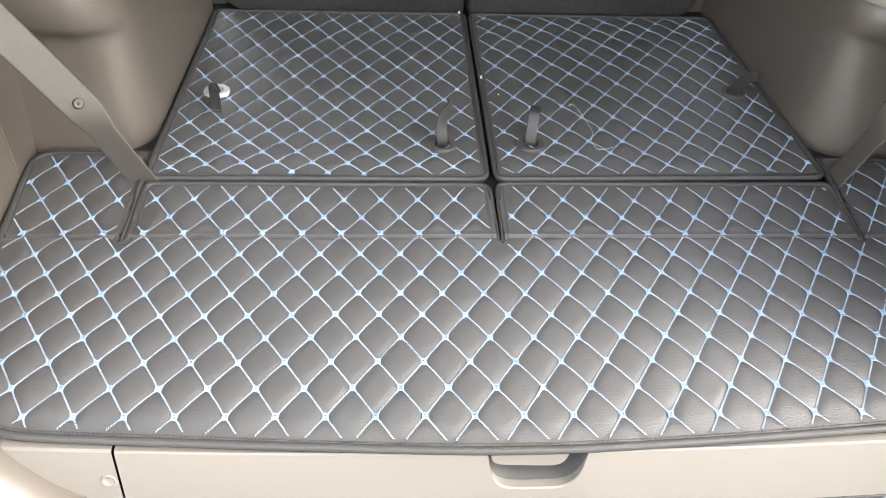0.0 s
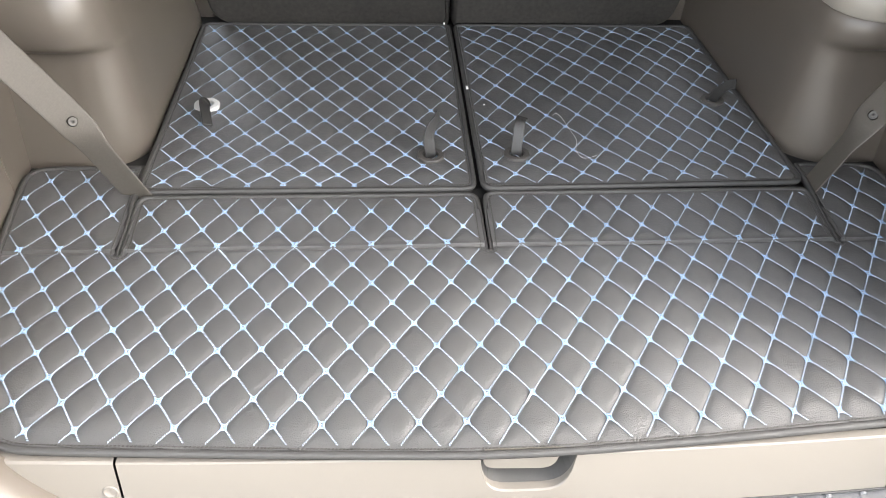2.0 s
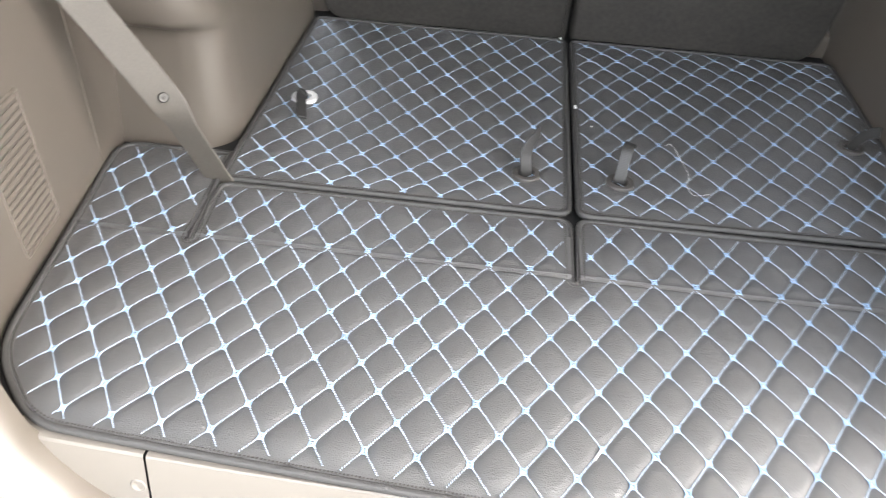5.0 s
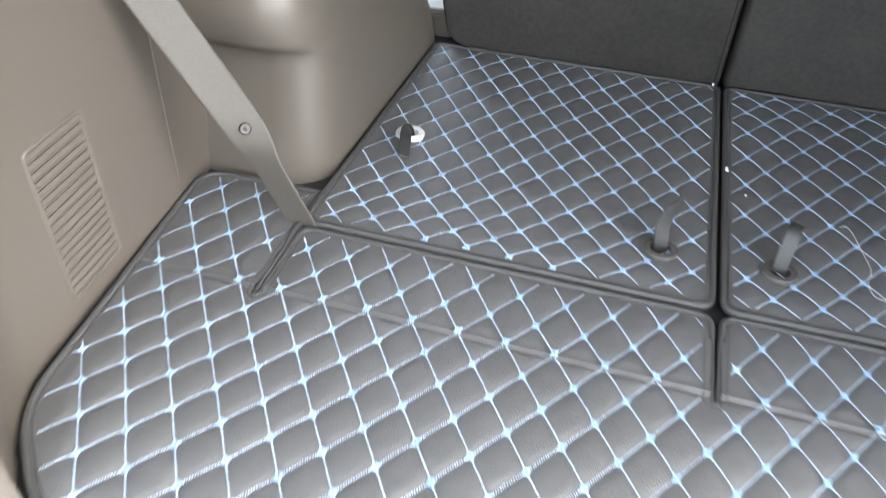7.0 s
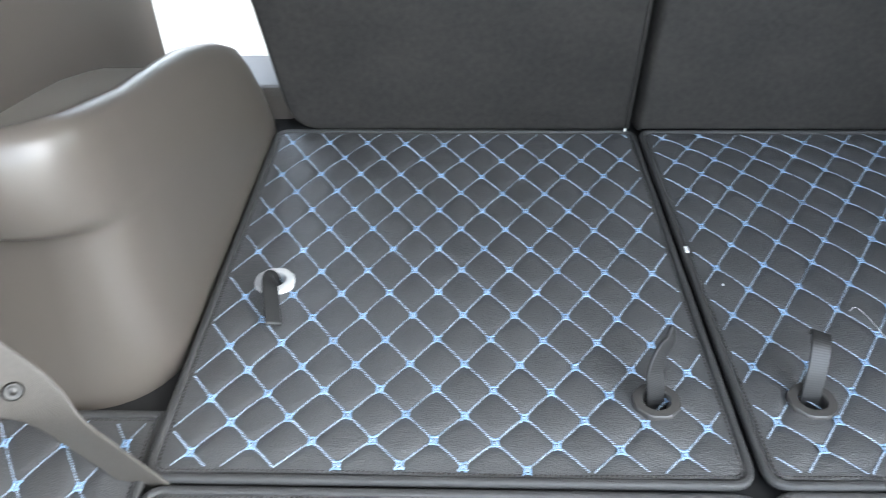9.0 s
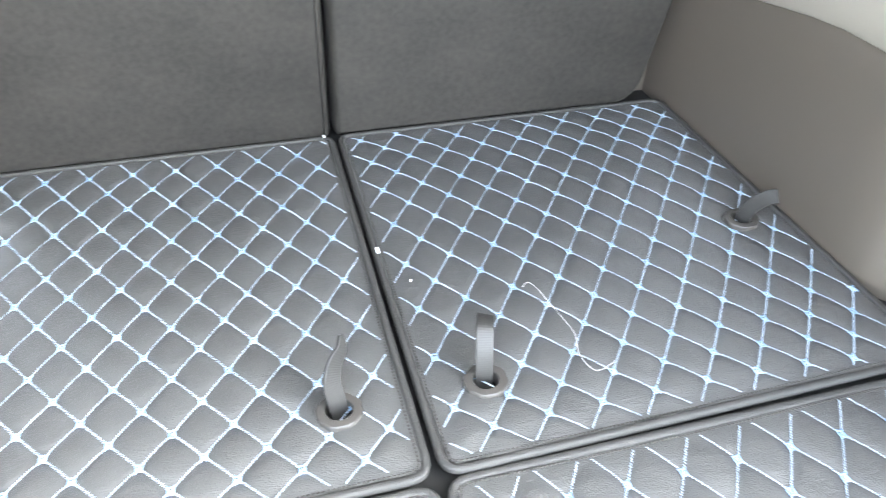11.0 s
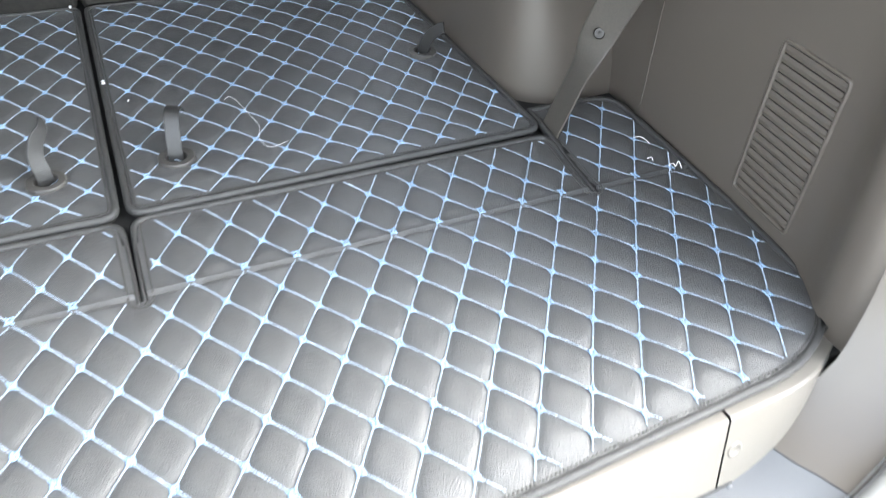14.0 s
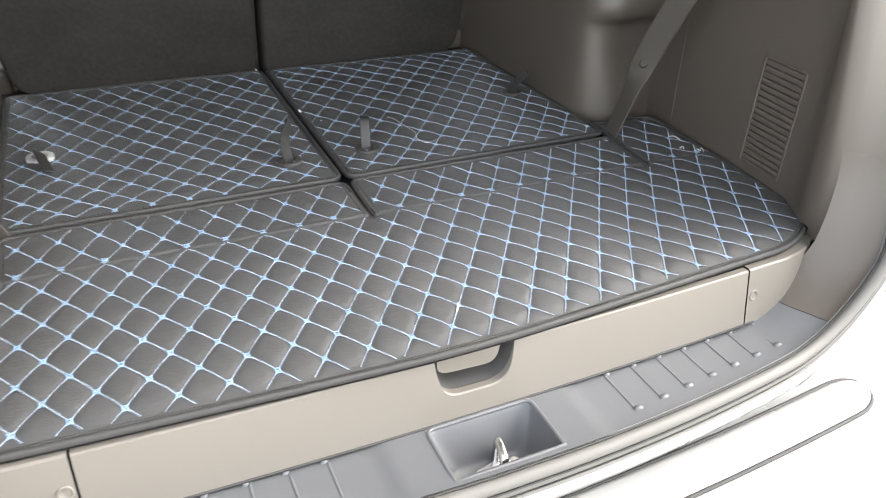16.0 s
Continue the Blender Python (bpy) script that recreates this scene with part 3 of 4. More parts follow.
# pull pocket: a dark pocket with a paddle in it
rows = []
for y, sc in ((FY + 0.004, 1.0), (FY + 0.030, 0.93)):
    rows.append([((nl + nr) / 2 + (x - (nl + nr) / 2) * sc, y, min(z * sc, -0.0135)) for x, z in notch])
v, f = loft(rows)
f.append(tuple(range(len(notch), 2 * len(notch))))
part("pull_pocket", local(v, box), f, POCKET, box, "dark pull pocket", False)
pad = resample(rounded([(nl + 0.004, -0.002), (nl + 0.004, -0.036), (nr - 0.022, -0.040), (nr - 0.016, -0.002)], [0.0, 0.016, 0.016, 0.0]), 0.008)
rows = [[(p.x, FY + 0.006, p.y) for p in pad], [(p.x, FY + 0.0045, p.y + 0.001) for p in pad], [(p.x * 0.96, FY + 0.0045, p.y * 0.94) for p in pad]]
v, f = loft(rows, close=True)
f.append(tuple(range(len(v) - len(pad), len(v))))
part("pull_paddle", local(v, box), f, LID, box, "light beige pull paddle", False)
for s in (-1, 1):
    xa, xc = (0.4285, 0.592) if s > 0 else (-0.4045, -0.536)
    rows = []
    for x in np.linspace(xa, xc, 24):
        zb = min(LZ - 0.001, max(-0.0925, sill_z(x, -0.318) + 0.003))
        rows.append([(x, face_y(x, z) + dy, z) for z, dy in [(LZ + 0.001, 0.034), (LZ + 0.001, 0.0020), (LZ - 0.001, 0.0)] + [(LZ - 0.001 + (zb - LZ) * q, 0.0) for q in (0.33, 0.66, 1.0)] + [(zb, 0.010)]])
    v, f = loft(rows)
    part("end_cap", local(v, box), [q[::-1] for q in f] if s > 0 else f, LID, box, "", False)
    sx = 0.440 if s > 0 else -0.414
    rows = []
    for r, d in ((0.0082, 0.0), (0.0079, 0.0012), (0.0068, 0.0018), (0.0056, 0.0014), (0.0050, 0.0004), (0.0, 0.0004)):
        rows.append([(sx + r * math.cos(a), face_y(sx, -0.052 + r * math.sin(a)) - d + 0.0004, -0.052 + r * math.sin(a)) for a in np.linspace(0, 2 * math.pi, 21)[:-1]])
    v, f = loft(rows, close=True)
    part("screw_cap", local(v, box), f, LID, box, "round plastic screw cap")

# rubber seal round the opening, then the painted body and the bumper
def opening(out, dy=0.0, lift=0.0):
    """The line of the tailgate opening, out metres outside its trim."""
    W, R, D = OPEN_W + out, 0.205 + out, 0.094 + out

    def half(sg):
        pts = [Vector((CX + sg * (W + flare(z)), edge_y(CX + sg * OPEN_W) + dy + 0.30 * z, z)) for z in np.linspace(1.0, Z0, 24)[:-1]]
        for a in np.linspace(0, math.pi / 2, 24):
            x, z = CX + sg * (W - R * (1 - math.cos(a))), Z0 - (D + Z0) * math.sin(a)
            pts.append(Vector((x, edge_y(max(CX - OPEN_W, min(CX + OPEN_W, x))) + dy + 0.30 * max(0.0, z), z + lift)))
        for q in np.linspace(W - R, 0, 12)[1:-1]:
            pts.append(Vector((CX + sg * q, edge_y(CX + sg * q) + dy, -D + lift)))
        return pts

    return half(-1) + half(1)[::-1]


seal = thing("weatherstrip", (0.0, -0.43, -0.12), "grey rubber weatherstrip round the tailgate opening", "weatherstrip", kind="structure")
v, f = tube(opening(0.0075, -0.008, 0.002), 0.0080, 10)
part("bulb", local(v, seal), f, RUBBER, seal)
v, f = tube(opening(0.0205, -0.009, 0.0), 0.0048, 8)
part("lip", local(v, seal), f, RUBBER, seal)
for off, dy in ((0.0004, -0.0015), (0.0150, -0.0135), (0.0262, -0.0105)):
    v, f = tube(opening(off, dy, 0.0012), 0.0014, 6)
    part("gap_line", local(v, seal), f, GROOVE, seal, "thin dark gap beside the rubber")
bands = [(0.000, 0.003, 0.0), (0.010, -0.001, 0.0), (0.024, -0.004, 0.0), (0.031, -0.005, 0.0), (0.034, -0.013, 0.0), (0.042, -0.017, 0.0), (0.052, -0.014, 0.0), (0.060, -0.004, 0.0), (0.078, -0.001, 0.0), (0.10, 0.004, 0.0), (0.13, 0.02, 0.0), (0.17, 0.09, 0.0), (0.20, 0.25, 0.0)]
v, f = loft([opening(*q) for q in bands])
jamb = part("tailgate_jamb", v, [q[::-1] for q in f], PAINT)
for off, dy in ((0.0335, -0.0095), (0.0610, -0.0045), (0.0800, -0.0012)):
    v, f = tube(opening(off, dy, 0.0), 0.0030, 6)
    part("body_seam", v, f, RUBBER, jamb, "thin grey body seam")
tagged(jamb, "silver-white painted body flange round the tailgate opening", "car body", kind="structure")

bump = thing("rear_bumper", (0.0, -0.55, -0.35), "silver-white painted rear bumper with a raised step pad", "bumper", kind="structure")


def bumper_y(x, d):
    return -0.432 - d + 0.085 * x * x + 0.10 * max(0.0, abs(x) - 0.55) ** 1.5


def bumper_z(x, d):
    return -0.168 - 0.08 * d - 0.5 * max(0.0, d - 0.13) ** 1.2 + 0.10 * max(0.0, abs(x) - 0.60)


xs = np.linspace(-0.92, 0.92, 61)
rows = []
for d, zz in ((-0.14, 0.0), (-0.07, 0.0), (0.0, 0.0), (0.03, 0.0), (0.07, 0.0), (0.11, 0.0), (0.14, 0.0), (0.165, -0.004), (0.18, -0.018), (0.187, -0.04), (0.19, -0.10), (0.185, -0.22), (0.16, -0.34)):
    rows.append([(x, bumper_y(x, d), bumper_z(x, d) + zz) for x in xs])
v, f = loft(rows)
part("shell", local(v, bump), [q[::-1] for q in f], PAINT, bump)
padxs = np.concatenate([np.linspace(-0.555, -0.505, 9), np.linspace(-0.48, 0.48, 31), np.linspace(0.525, 0.575, 9)])
rows = []
for d, zz in ((0.000, -0.001), (0.002, 0.0028), (0.007, 0.004), (0.028, 0.004), (0.048, 0.004), (0.054, 0.0028), (0.056, -0.001)):
    rr = []
    for x in padxs:
        e = max(0.0, (abs(x - 0.01) - 0.515) / 0.05)
        dd = 0.028 + (d - 0.028) * math.sqrt(max(0.0, 1 - e * e))
        rr.append((x, bumper_y(x, dd), bumper_z(x, dd) + zz))
    rows.append(rr)
v, f = loft(rows)
part("step_pad", local(v, bump), [q[::-1] for q in f], PAINT, bump, "raised white step pad")
edge = []
for d in (-0.001, 0.057):
    line = []
    for x in (padxs if d < 0.03 else padxs[::-1]):
        e = max(0.0, (abs(x - 0.01) - 0.515) / 0.05)
        dd = 0.028 + (d - 0.028) * math.sqrt(max(0.0, 1 - e * e))
        line.append(Vector((x, bumper_y(x, dd), bumper_z(x, dd) + 0.0005)))
    edge += line[:-1]
v, f = tube(edge, 0.0030, 6, True)
part("pad_groove", local(v, bump), f, GROOVE, bump, "dark groove round the pad")

# load floor and folded third row under the mats; near-black stands for shade in the gaps
floor_ob = from_bm("floor", block(-0.66, 0.66, -0.290, 0.76, -0.14, -0.0135, 0.003), DARK)
tagged(floor_ob, "load floor under the quilted mats, blackened for the shade in their gaps", "car floor", kind="structure")

# foot of the door opening beside the seat
for s in (-1, 1):
    foot = from_bm("door_sill_trim", block(*sorted((s * 0.470, s * 0.71)), 0.737, 0.86, -0.12, 0.035, 0.012, 3), TRIM)
    tagged(foot, "beige-grey plastic door sill trim beside the seat", "sill trim", "door sill trims", "structure")

# second row seat backs
def seat_back(s):
    xa, xb = ((-0.500, 0.0045) if s < 0 else (0.0085, 0.500))
    t = thing("rear_seat_back", ((xa + xb) / 2, 0.75, -0.03), "charcoal fabric-backed rear seat backrest standing upright", "car seat", "second row seat backs")
    lean = 0.12
    prof = [(xa + (0.032 if s < 0 else 0), -0.012), (xb - (0.032 if s > 0 else 0), -0.012), (xb + (0.045 if s > 0 else 0), 0.60), (xa - (0.045 if s < 0 else 0), 0.60)]
    ringp = resample(rounded(prof, [0.05 if s < 0 else 0.010, 0.010 if s < 0 else 0.05, 0.06, 0.06], 8), 0.02)
    rows = []
    for ins, dy in ((0.0, 0.11), (0.0, 0.030), (0.0008, 0.018), (0.0025, 0.009), (0.005, 0.004), (0.008, 0.001), (0.011, 0.0)):
        q = inset(ringp, ins)
        rows.append([(p.x, 0.688 - lean * p.y + dy, p.y) for p in q])
    v, f = loft(rows, close=True)
    k = len(ringp)
    f.append(tuple(range(len(v) - k, len(v))))
    part("backrest", local(v, t), [q[::-1] for q in f], SEAT, t)
    v, f = tube([Vector((p.x, 0.688 - lean * p.y + 0.005, p.y)) for p in inset(ringp, 0.0085)], 0.0018, 6, True)
    part("piping", local(v, t), f, BINDING, t, "dark edge piping")
    if s > 0:
        # added near-black sheet that paints the shade between the two backs
        rows = [[(x, 0.760 - lean * z, z) for x in (-0.012, 0.03)] for z in (-0.02, 0.2, 0.4, 0.62)]
        v, f = loft(rows)
        part("gap_shade", local(v, t), f, DARK, t, "added dark sheet for the shade in the gap between the seats", False)


for s in (-1, 1):
    seat_back(s)

# cabin: roof, window band, pillars, front end, tailgate overhead
roof = from_bm("ceiling", block(-0.70, 0.70, -0.12, 2.6, 1.00, 1.04, 0.01), LINER)
tagged(roof, "beige fabric headliner of the car", "ceiling", kind="structure")
for s in (-1, 1):
    n_ = "left" if s < 0 else "right"
    x0, x1 = (-0.76, -0.715) if s < 0 else (0.715, 0.76)
    lower = from_bm("wall_" + n_ + "_lower", block(x0, x1, -0.10, 0.86, -0.3, 0.46, 0.01), TRIM)
    tagged(lower, "beige-grey lower cabin side trim", "wall trim", kind="structure")
    upper = from_bm("wall_" + n_ + "_upper", block(x0, x1, -0.12, 2.6, 0.94, 1.03, 0.01), LINER)
    tagged(upper, "beige upper window frame trim", "wall trim", kind="structure")
    for a, b in ((-0.10, 0.02), (0.74, 0.86), (1.70, 1.80)):
        pil = from_bm("pillar", block(x0, x1, a, b, 0.462, 0.938, 0.01), LINER)
        tagged(pil, "beige trimmed window pillar of the car", "pillar", "window pillars", "structure")
    # front door panel: out of view, added to block light from ahead
    door = from_bm("door_" + n_, block(x0, x1, 1.70, 2.598, -0.38, 0.46, 0.01), TRIM)
    tagged(door, "unseen beige-grey lower front door panel, added to cut light from ahead", "car door", kind="structure")
    # the forward panes are unseen, added to dim light from ahead
    for a, b in ((0.02, 0.74), (1.802, 2.598)):
        w = from_bm("window_" + n_, block((x0 + x1) / 2 - 0.002, (x0 + x1) / 2 + 0.002, a, b, 0.462, 0.938, 0), GLASS)
        tagged(w, "tinted side window glass of the car", "window", "side windows", "structure")
front = from_bm("wall_front", block(-0.74, 0.74, 2.6, 2.64, -0.3, 0.45, 0.01), BLACKP)
tagged(front, "dark dashboard end of the cabin", "wall", kind="structure")
# unseen windscreen, added with the same tint to dim light from ahead
shield = from_bm("window_front", block(-0.70, 0.70, 2.618, 2.622, 0.452, 1.0, 0), GLASS)
tagged(shield, "unseen windscreen glass at the cabin's far end, tinted to cut light", "window", kind="structure")
cfl = from_bm("cabin_floor", block(-0.74, 0.74, 0.80, 2.6, -0.40, -0.36, 0.01), BLACKP)
tagged(cfl, "dark carpeted cabin floor", "car floor", kind="structure")
bm = block(-0.62, 0.62, -0.82, 0.0, -0.02, 0.02, 0.01)
tg = from_bm("tailgate", bm, PAINT)
tg.matrix_world = pose(0, -0.06, 1.05, -36, 0, 0)
tagged(tg, "open tailgate raised over the load space", "tailgate", kind="structure")

# unseen ground, added as a pale reflector below the car
bm = bmesh.new()
bmesh.ops.create_grid(bm, x_segments=8, y_segments=8, size=300)
gr = from_bm("ground", bm, GROUND)
gr.location = (0, 0, -0.82)
tagged(gr, "unseen ground under the car, kept pale to bounce light", "ground", kind="structure")


# ---- quilted mats ----
QH = 0.0030
POWERS = [(m, n) for m in range(4) for n in range(4 - m)]
# how each sheet's quilting is stretched: x and y of its crossings, as cubics of the two counts
STRETCH_MAT = ([0.00015, -0.0002, 0.00331, 0.00173, 0.50114, 0.01054, 0.01947, 0.00109, -0.00497, -0.0011],
               [0.00123, 0.36789, 0.04104, 0.03168, 0.00018, -0.00061, -0.00616, -0.00089, -0.00447, -0.00036])
STRETCH_RIGHT = ([0.06409, -0.02466, 0.05668, -0.02653, 0.50738, 0.00669, -0.00253, 0.05466, 0.00701, -0.07515],
                 [0.15575, 0.27372, 0.12754, -0.0559, 0.01801, 0.05857, -0.01399, -0.01349, -0.03536, -0.04296])
STRETCH_LEFT = ([-0.04781, -0.00309, -0.01727, 0.01382, 0.50726, -0.03182, 0.02303, -0.01008, -0.00924, -0.0216],
                [0.14852, 0.27613, 0.09462, -0.02876, -0.04586, 0.07237, -0.0202, -0.02598, 0.06632, 0.04512])


class Quilt:
    """A quilted sheet: outline (counter-clockwise), the stretch of its quilting, and the height of its plane."""

    def __init__(self, name, outline, stretch, plane, seam, label, group, holes=(), slits=()):
        self.poly, self.holes, self.slits = outline, holes, slits
        self.cx, self.cy = (np.array(q) for q in stretch)
        self.plane, self.seam = plane, seam
        c = np.mean([tuple(p) for p in outline], 0)
        self.t = thing(name, (float(c[0]), float(c[1]), plane(float(c[0]), float(c[1])) - 0.012), label, "car mat", group)
        self.sheet()
        self.binding()
        self.stitching()

    def lay(self, i, j):
        """Where crossing (i, j) of the quilting lies on the stretched sheet."""
        u, v = np.asarray(i, float) / 20, np.asarray(j, float) / 10
        q = np.stack([u**m * v**n for m, n in POWERS], -1)
        return np.stack([q @ self.cx, q @ self.cy], -1)

    def index(self, P):
        """The quilting's own coordinates at points of the sheet, the other way round from lay()."""
        i, j = (P[:, 0] - self.cx[0]) / (self.cx[4] / 20), (P[:, 1] - self.cy[0]) / (self.cy[1] / 10)
        for _ in range(14):
            miss = P - self.lay(i, j)
            i = i + 0.8 * miss[:, 0] / 0.0252
            j = j + 0.8 * miss[:, 1] / 0.0358
        return i, j

    def height(self, P, d):
        """Top of the quilt: puffed cells between the lines, flat at the edge."""
        i, j = self.index(P)
        u, v = (i + j) / 2, (i - j) / 2
        puff = 1 - (1 - np.clip(np.abs(np.sin(np.pi * u)) * np.abs(np.sin(np.pi * v)), 0, 1)) ** 3.2
        z = np.array([self.plane(a, b) for a, b in P])
        fade = np.clip((d - 0.007) / 0.026, 0, 1)
        if self.seam is not None:
            off = P[:, 1] - self.seam
            fade = fade * np.where(off > 0, np.clip((off - 0.004) / 0.012, 0, 1), np.clip((-off - 0.001) / 0.006, 0, 1))
        dip = ((1 - np.abs(np.sin(np.pi * u))) * (1 - np.abs(np.sin(np.pi * v)))) ** 1.7
        z = z - QH * (1 - puff * fade) - 0.0020 * dip * fade
        if self.seam is not None:
            z += 0.0036 * np.exp(-np.maximum(0, P[:, 1] - self.seam) / 0.006) * (P[:, 1] > self.seam) - 0.0016 * np.exp(-((P[:, 1] - self.seam + 0.002) / 0.003) ** 2)
        z += 0.0012 * np.sin(P[:, 0] * 17 + 1.3) * np.sin(P[:, 1] * 13 + 0.4)
        return z

    def narrow(self, P):
        """1 beside a slit, where the binding is pressed thin, 0 elsewhere."""
        q = np.zeros(len(P))
        for x in self.slits:
            q = np.maximum(q, (np.abs(P[:, 0] - x) < 0.013) * np.clip((0.094 - P[:, 1]) / 0.02, 0, 1) * (P[:, 1] > -0.02))
        return q

    def sheet(self):
        a = np.array([tuple(p) for p in self.poly])
        lo, hi = a.min(0), a.max(0)
        st = 0.0027
        nx, ny = int((hi[0] - lo[0]) / st) + 2, int((hi[1] - lo[1]) / st) + 2
        X, Y = np.meshgrid(lo[0] + st * np.arange(nx), lo[1] + st * np.arange(ny))
        P = np.stack([X.ravel(), Y.ravel()], 1)
        ok, d = inside(P, self.poly)
        ok &= d > 0.0056 - 0.0024 * self.narrow(P)
        for hx, hy in self.holes:
            ok &= np.hypot(P[:, 0] - hx, P[:, 1] - hy) > 0.0135
        z = self.height(P, d)
        num = -np.ones(len(P), int)
        num[ok] = np.arange(ok.sum())
        V = np.column_stack([P[ok], z[ok]])
        idx = num.reshape(ny, nx)
        q = np.stack([idx[:-1, :-1], idx[:-1, 1:], idx[1:, 1:], idx[1:, :-1]], -1).reshape(-1, 4)
        q = q[(q >= 0).all(1)]
        part("quilted_sheet", local(V, self.t), q.tolist(), LEATHER, self.t)
        base = [(p.x, p.y, self.plane(p.x, p.y) - 0.0115) for p in inset(self.poly, 0.003)]
        part("backing", local(base, self.t), [tuple(range(len(base)))[::-1]], BINDING, self.t, "", False)

    def binding(self):
        big, small = inset(self.poly, 0.0038), inset(self.poly, 0.0021)
        rows = []
        k = len(big)
        for i in range(k):
            q = self.narrow(np.array([tuple(self.poly[i])]))[0]
            w, h = 0.0038 - 0.0017 * q, 0.0040 - 0.0012 * q
            c = big[i].lerp(small[i], q)
            e = (self.poly[(i + 1) % k] - self.poly[i - 1]).normalized()
            z = self.plane(c.x, c.y) - 0.0043 - 0.0008 * q
            row = []
            for n in range(14):
                ca, sa = math.cos(math.pi * n / 7), math.sin(math.pi * n / 7)
                a = w * math.copysign(abs(ca) ** 0.7, ca)
                row.append(Vector((c.x + e.y * a, c.y - e.x * a, z + h * math.copysign(abs(sa) ** 0.7, sa))))
            rows.append(row)
        v, f = loft(rows + rows[:1], close=True)
        part("edge_binding", local(v, self.t), f, BINDING, self.t, "rolled dark leather edge binding")
        ring = resample(inset(self.poly, 0.0100), 0.0042)
        P = np.array([tuple(p) for p in ring])
        d = inside(P, self.poly)[1]
        z = self.height(P, d) + 0.0006
        segs = []
        for i in range(len(ring)):
            k = (i + 1) % len(ring)
            if (ring[k] - ring[i]).length > 0.02 or d[i] < 0.0085 or d[k] < 0.0085:
                continue
            r = ring[i].lerp(ring[k], 0.72)
            segs.append(((ring[i].x, ring[i].y, z[i]), (r.x, r.y, z[i] + 0.72 * (z[k] - z[i]))))
        v, f = spindles(segs, 0.0008)
        ob = part("edge_stitching", local(v, self.t), f, DARKTHREAD, self.t, "dark edge stitching")
        tagged(ob, kind="stuff")

    def lines(self):
        """Stitches along both sets of diagonals, cut where they reach the edge."""
        n = 17
        a = np.array([tuple(p) for p in self.poly])
        ai, aj = self.index(a)
        i0, i1, j0, j1 = int(ai.min()) - 2, int(ai.max()) + 2, int(aj.min()) - 2, int(aj.max()) + 2

        A, B, nodes = [], [], []
        for i in range(i0, i1 + 1):
            for j in range(j0, j1 + 1):
                if (i + j) % 2:
                    continue
                p = self.lay(i, j)
                nodes.append(p)
                for sx in (1, -1):
                    d = self.lay(i + sx, j + 1) - p
                    A += [p + d * (k + 0.06) / n for k in range(n)]
                    B += [p + d * (k + 0.92) / n for k in range(n)]
        return np.array(A), np.array(B), np.array(nodes)

    def stitching(self):
        A, B, N = self.lines()
        oa, da = inside(A, self.poly)
        ob_, db = inside(B, self.poly)
        ok = oa & ob_ & (da > 0.0122) & (db > 0.0122)
        A, B, da, db = A[ok], B[ok], da[ok], db[ok]
        rng = np.random.RandomState(len(A))
        za = self.height(A, da) + 0.0017
        zb = self.height(B, db) + 0.0017
        segs = np.stack([np.column_stack([A, za]), np.column_stack([B, zb])], 1)
        segs += rng.normal(0, 0.00014, segs.shape)
        d = segs[:, 1] - segs[:, 0]
        side = np.stack([-d[:, 1], d[:, 0], 0 * d[:, 0]], 1)
        side /= np.linalg.norm(side, axis=1, keepdims=True)
        # each stitch lies slanted across its line
        mid = (segs[:, 0] + segs[:, 1]) / 2
        half = side * 0.0010 + d * 0.52
        segs = np.stack([mid - half, mid + half], 1)
        v, f = spindles(segs, 0.00058, 0.9)
        ob = part("quilt_stitching", local(v, self.t), f, THREAD, self.t, "pale blue diamond quilting stitches")
        tagged(ob, kind="stuff")
        on, dn = inside(N, self.poly)
        N = N[on & (dn > 0.0140)]
        zn = self.height(N, np.full(len(N), 0.05)) + 0.0027
        segs = []
        w, h = 0.0023, 0.0032
        for (x, y), z in zip(N, zn):
            for p, q in (((-w, -h), (w, -h)), ((-w, h), (w, h)), ((-w, -h), (-w, h)), ((w, -h), (w, h)), ((-w * 1.6, -h * 1.5), (-w * 0.7, -h * 0.7)), ((w * 1.6, h * 1.5), (w * 0.7, h * 0.7)), ((-w * 1.6, h * 1.5), (-w * 0.7, h * 0.7)), ((w * 1.6, -h * 1.5), (w * 0.7, -h * 0.7))):
                segs.append(((x + p[0], y + p[1], z), (x + q[0], y + q[1], z)))
        segs = np.array(segs) + rng.normal(0, 0.0003, (len(segs), 2, 3))
        v, f = spindles(segs, 0.00108, 0.8)
        ob = part("corner_stitching", local(v, self.t), f, KNOT, self.t, "blue knots where the quilting lines meet")
        tagged(ob, kind="stuff")


def flat_plane(x, y):
    return 0.0


main_out = resample(rounded(
    [(-0.440, -0.306), (-0.20, -0.320), (0.0, -0.329), (0.20, -0.319), (0.44, -0.303),
     (0.538, -0.2975), (0.613, -0.238), (0.631, -0.07), (0.645, 0.183),
     (0.509, 0.183), (0.4925, -0.004), (0.4912, -0.004), (0.5055, 0.1205),
     (0.0090, 0.1185), (0.0064, -0.008), (0.0051, -0.008), (0.0045, 0.1160),
     (-0.479, 0.1165), (-0.4726, -0.008), (-0.4739, -0.008), (-0.482, 0.190),
     (-0.655, 0.190), (-0.622, -0.06), (-0.602, -0.218), (-0.523, -0.2995)],
    [0.035, 0.09, 0.09, 0.09, 0.035, 0.06, 0.05, 0, 0.045, 0.004, 0.0004, 0.0004, 0.022, 0.022, 0.0004, 0.0004, 0.022, 0.022, 0.0004, 0.0004, 0.004, 0.045, 0, 0.045, 0.035]), 0.008)
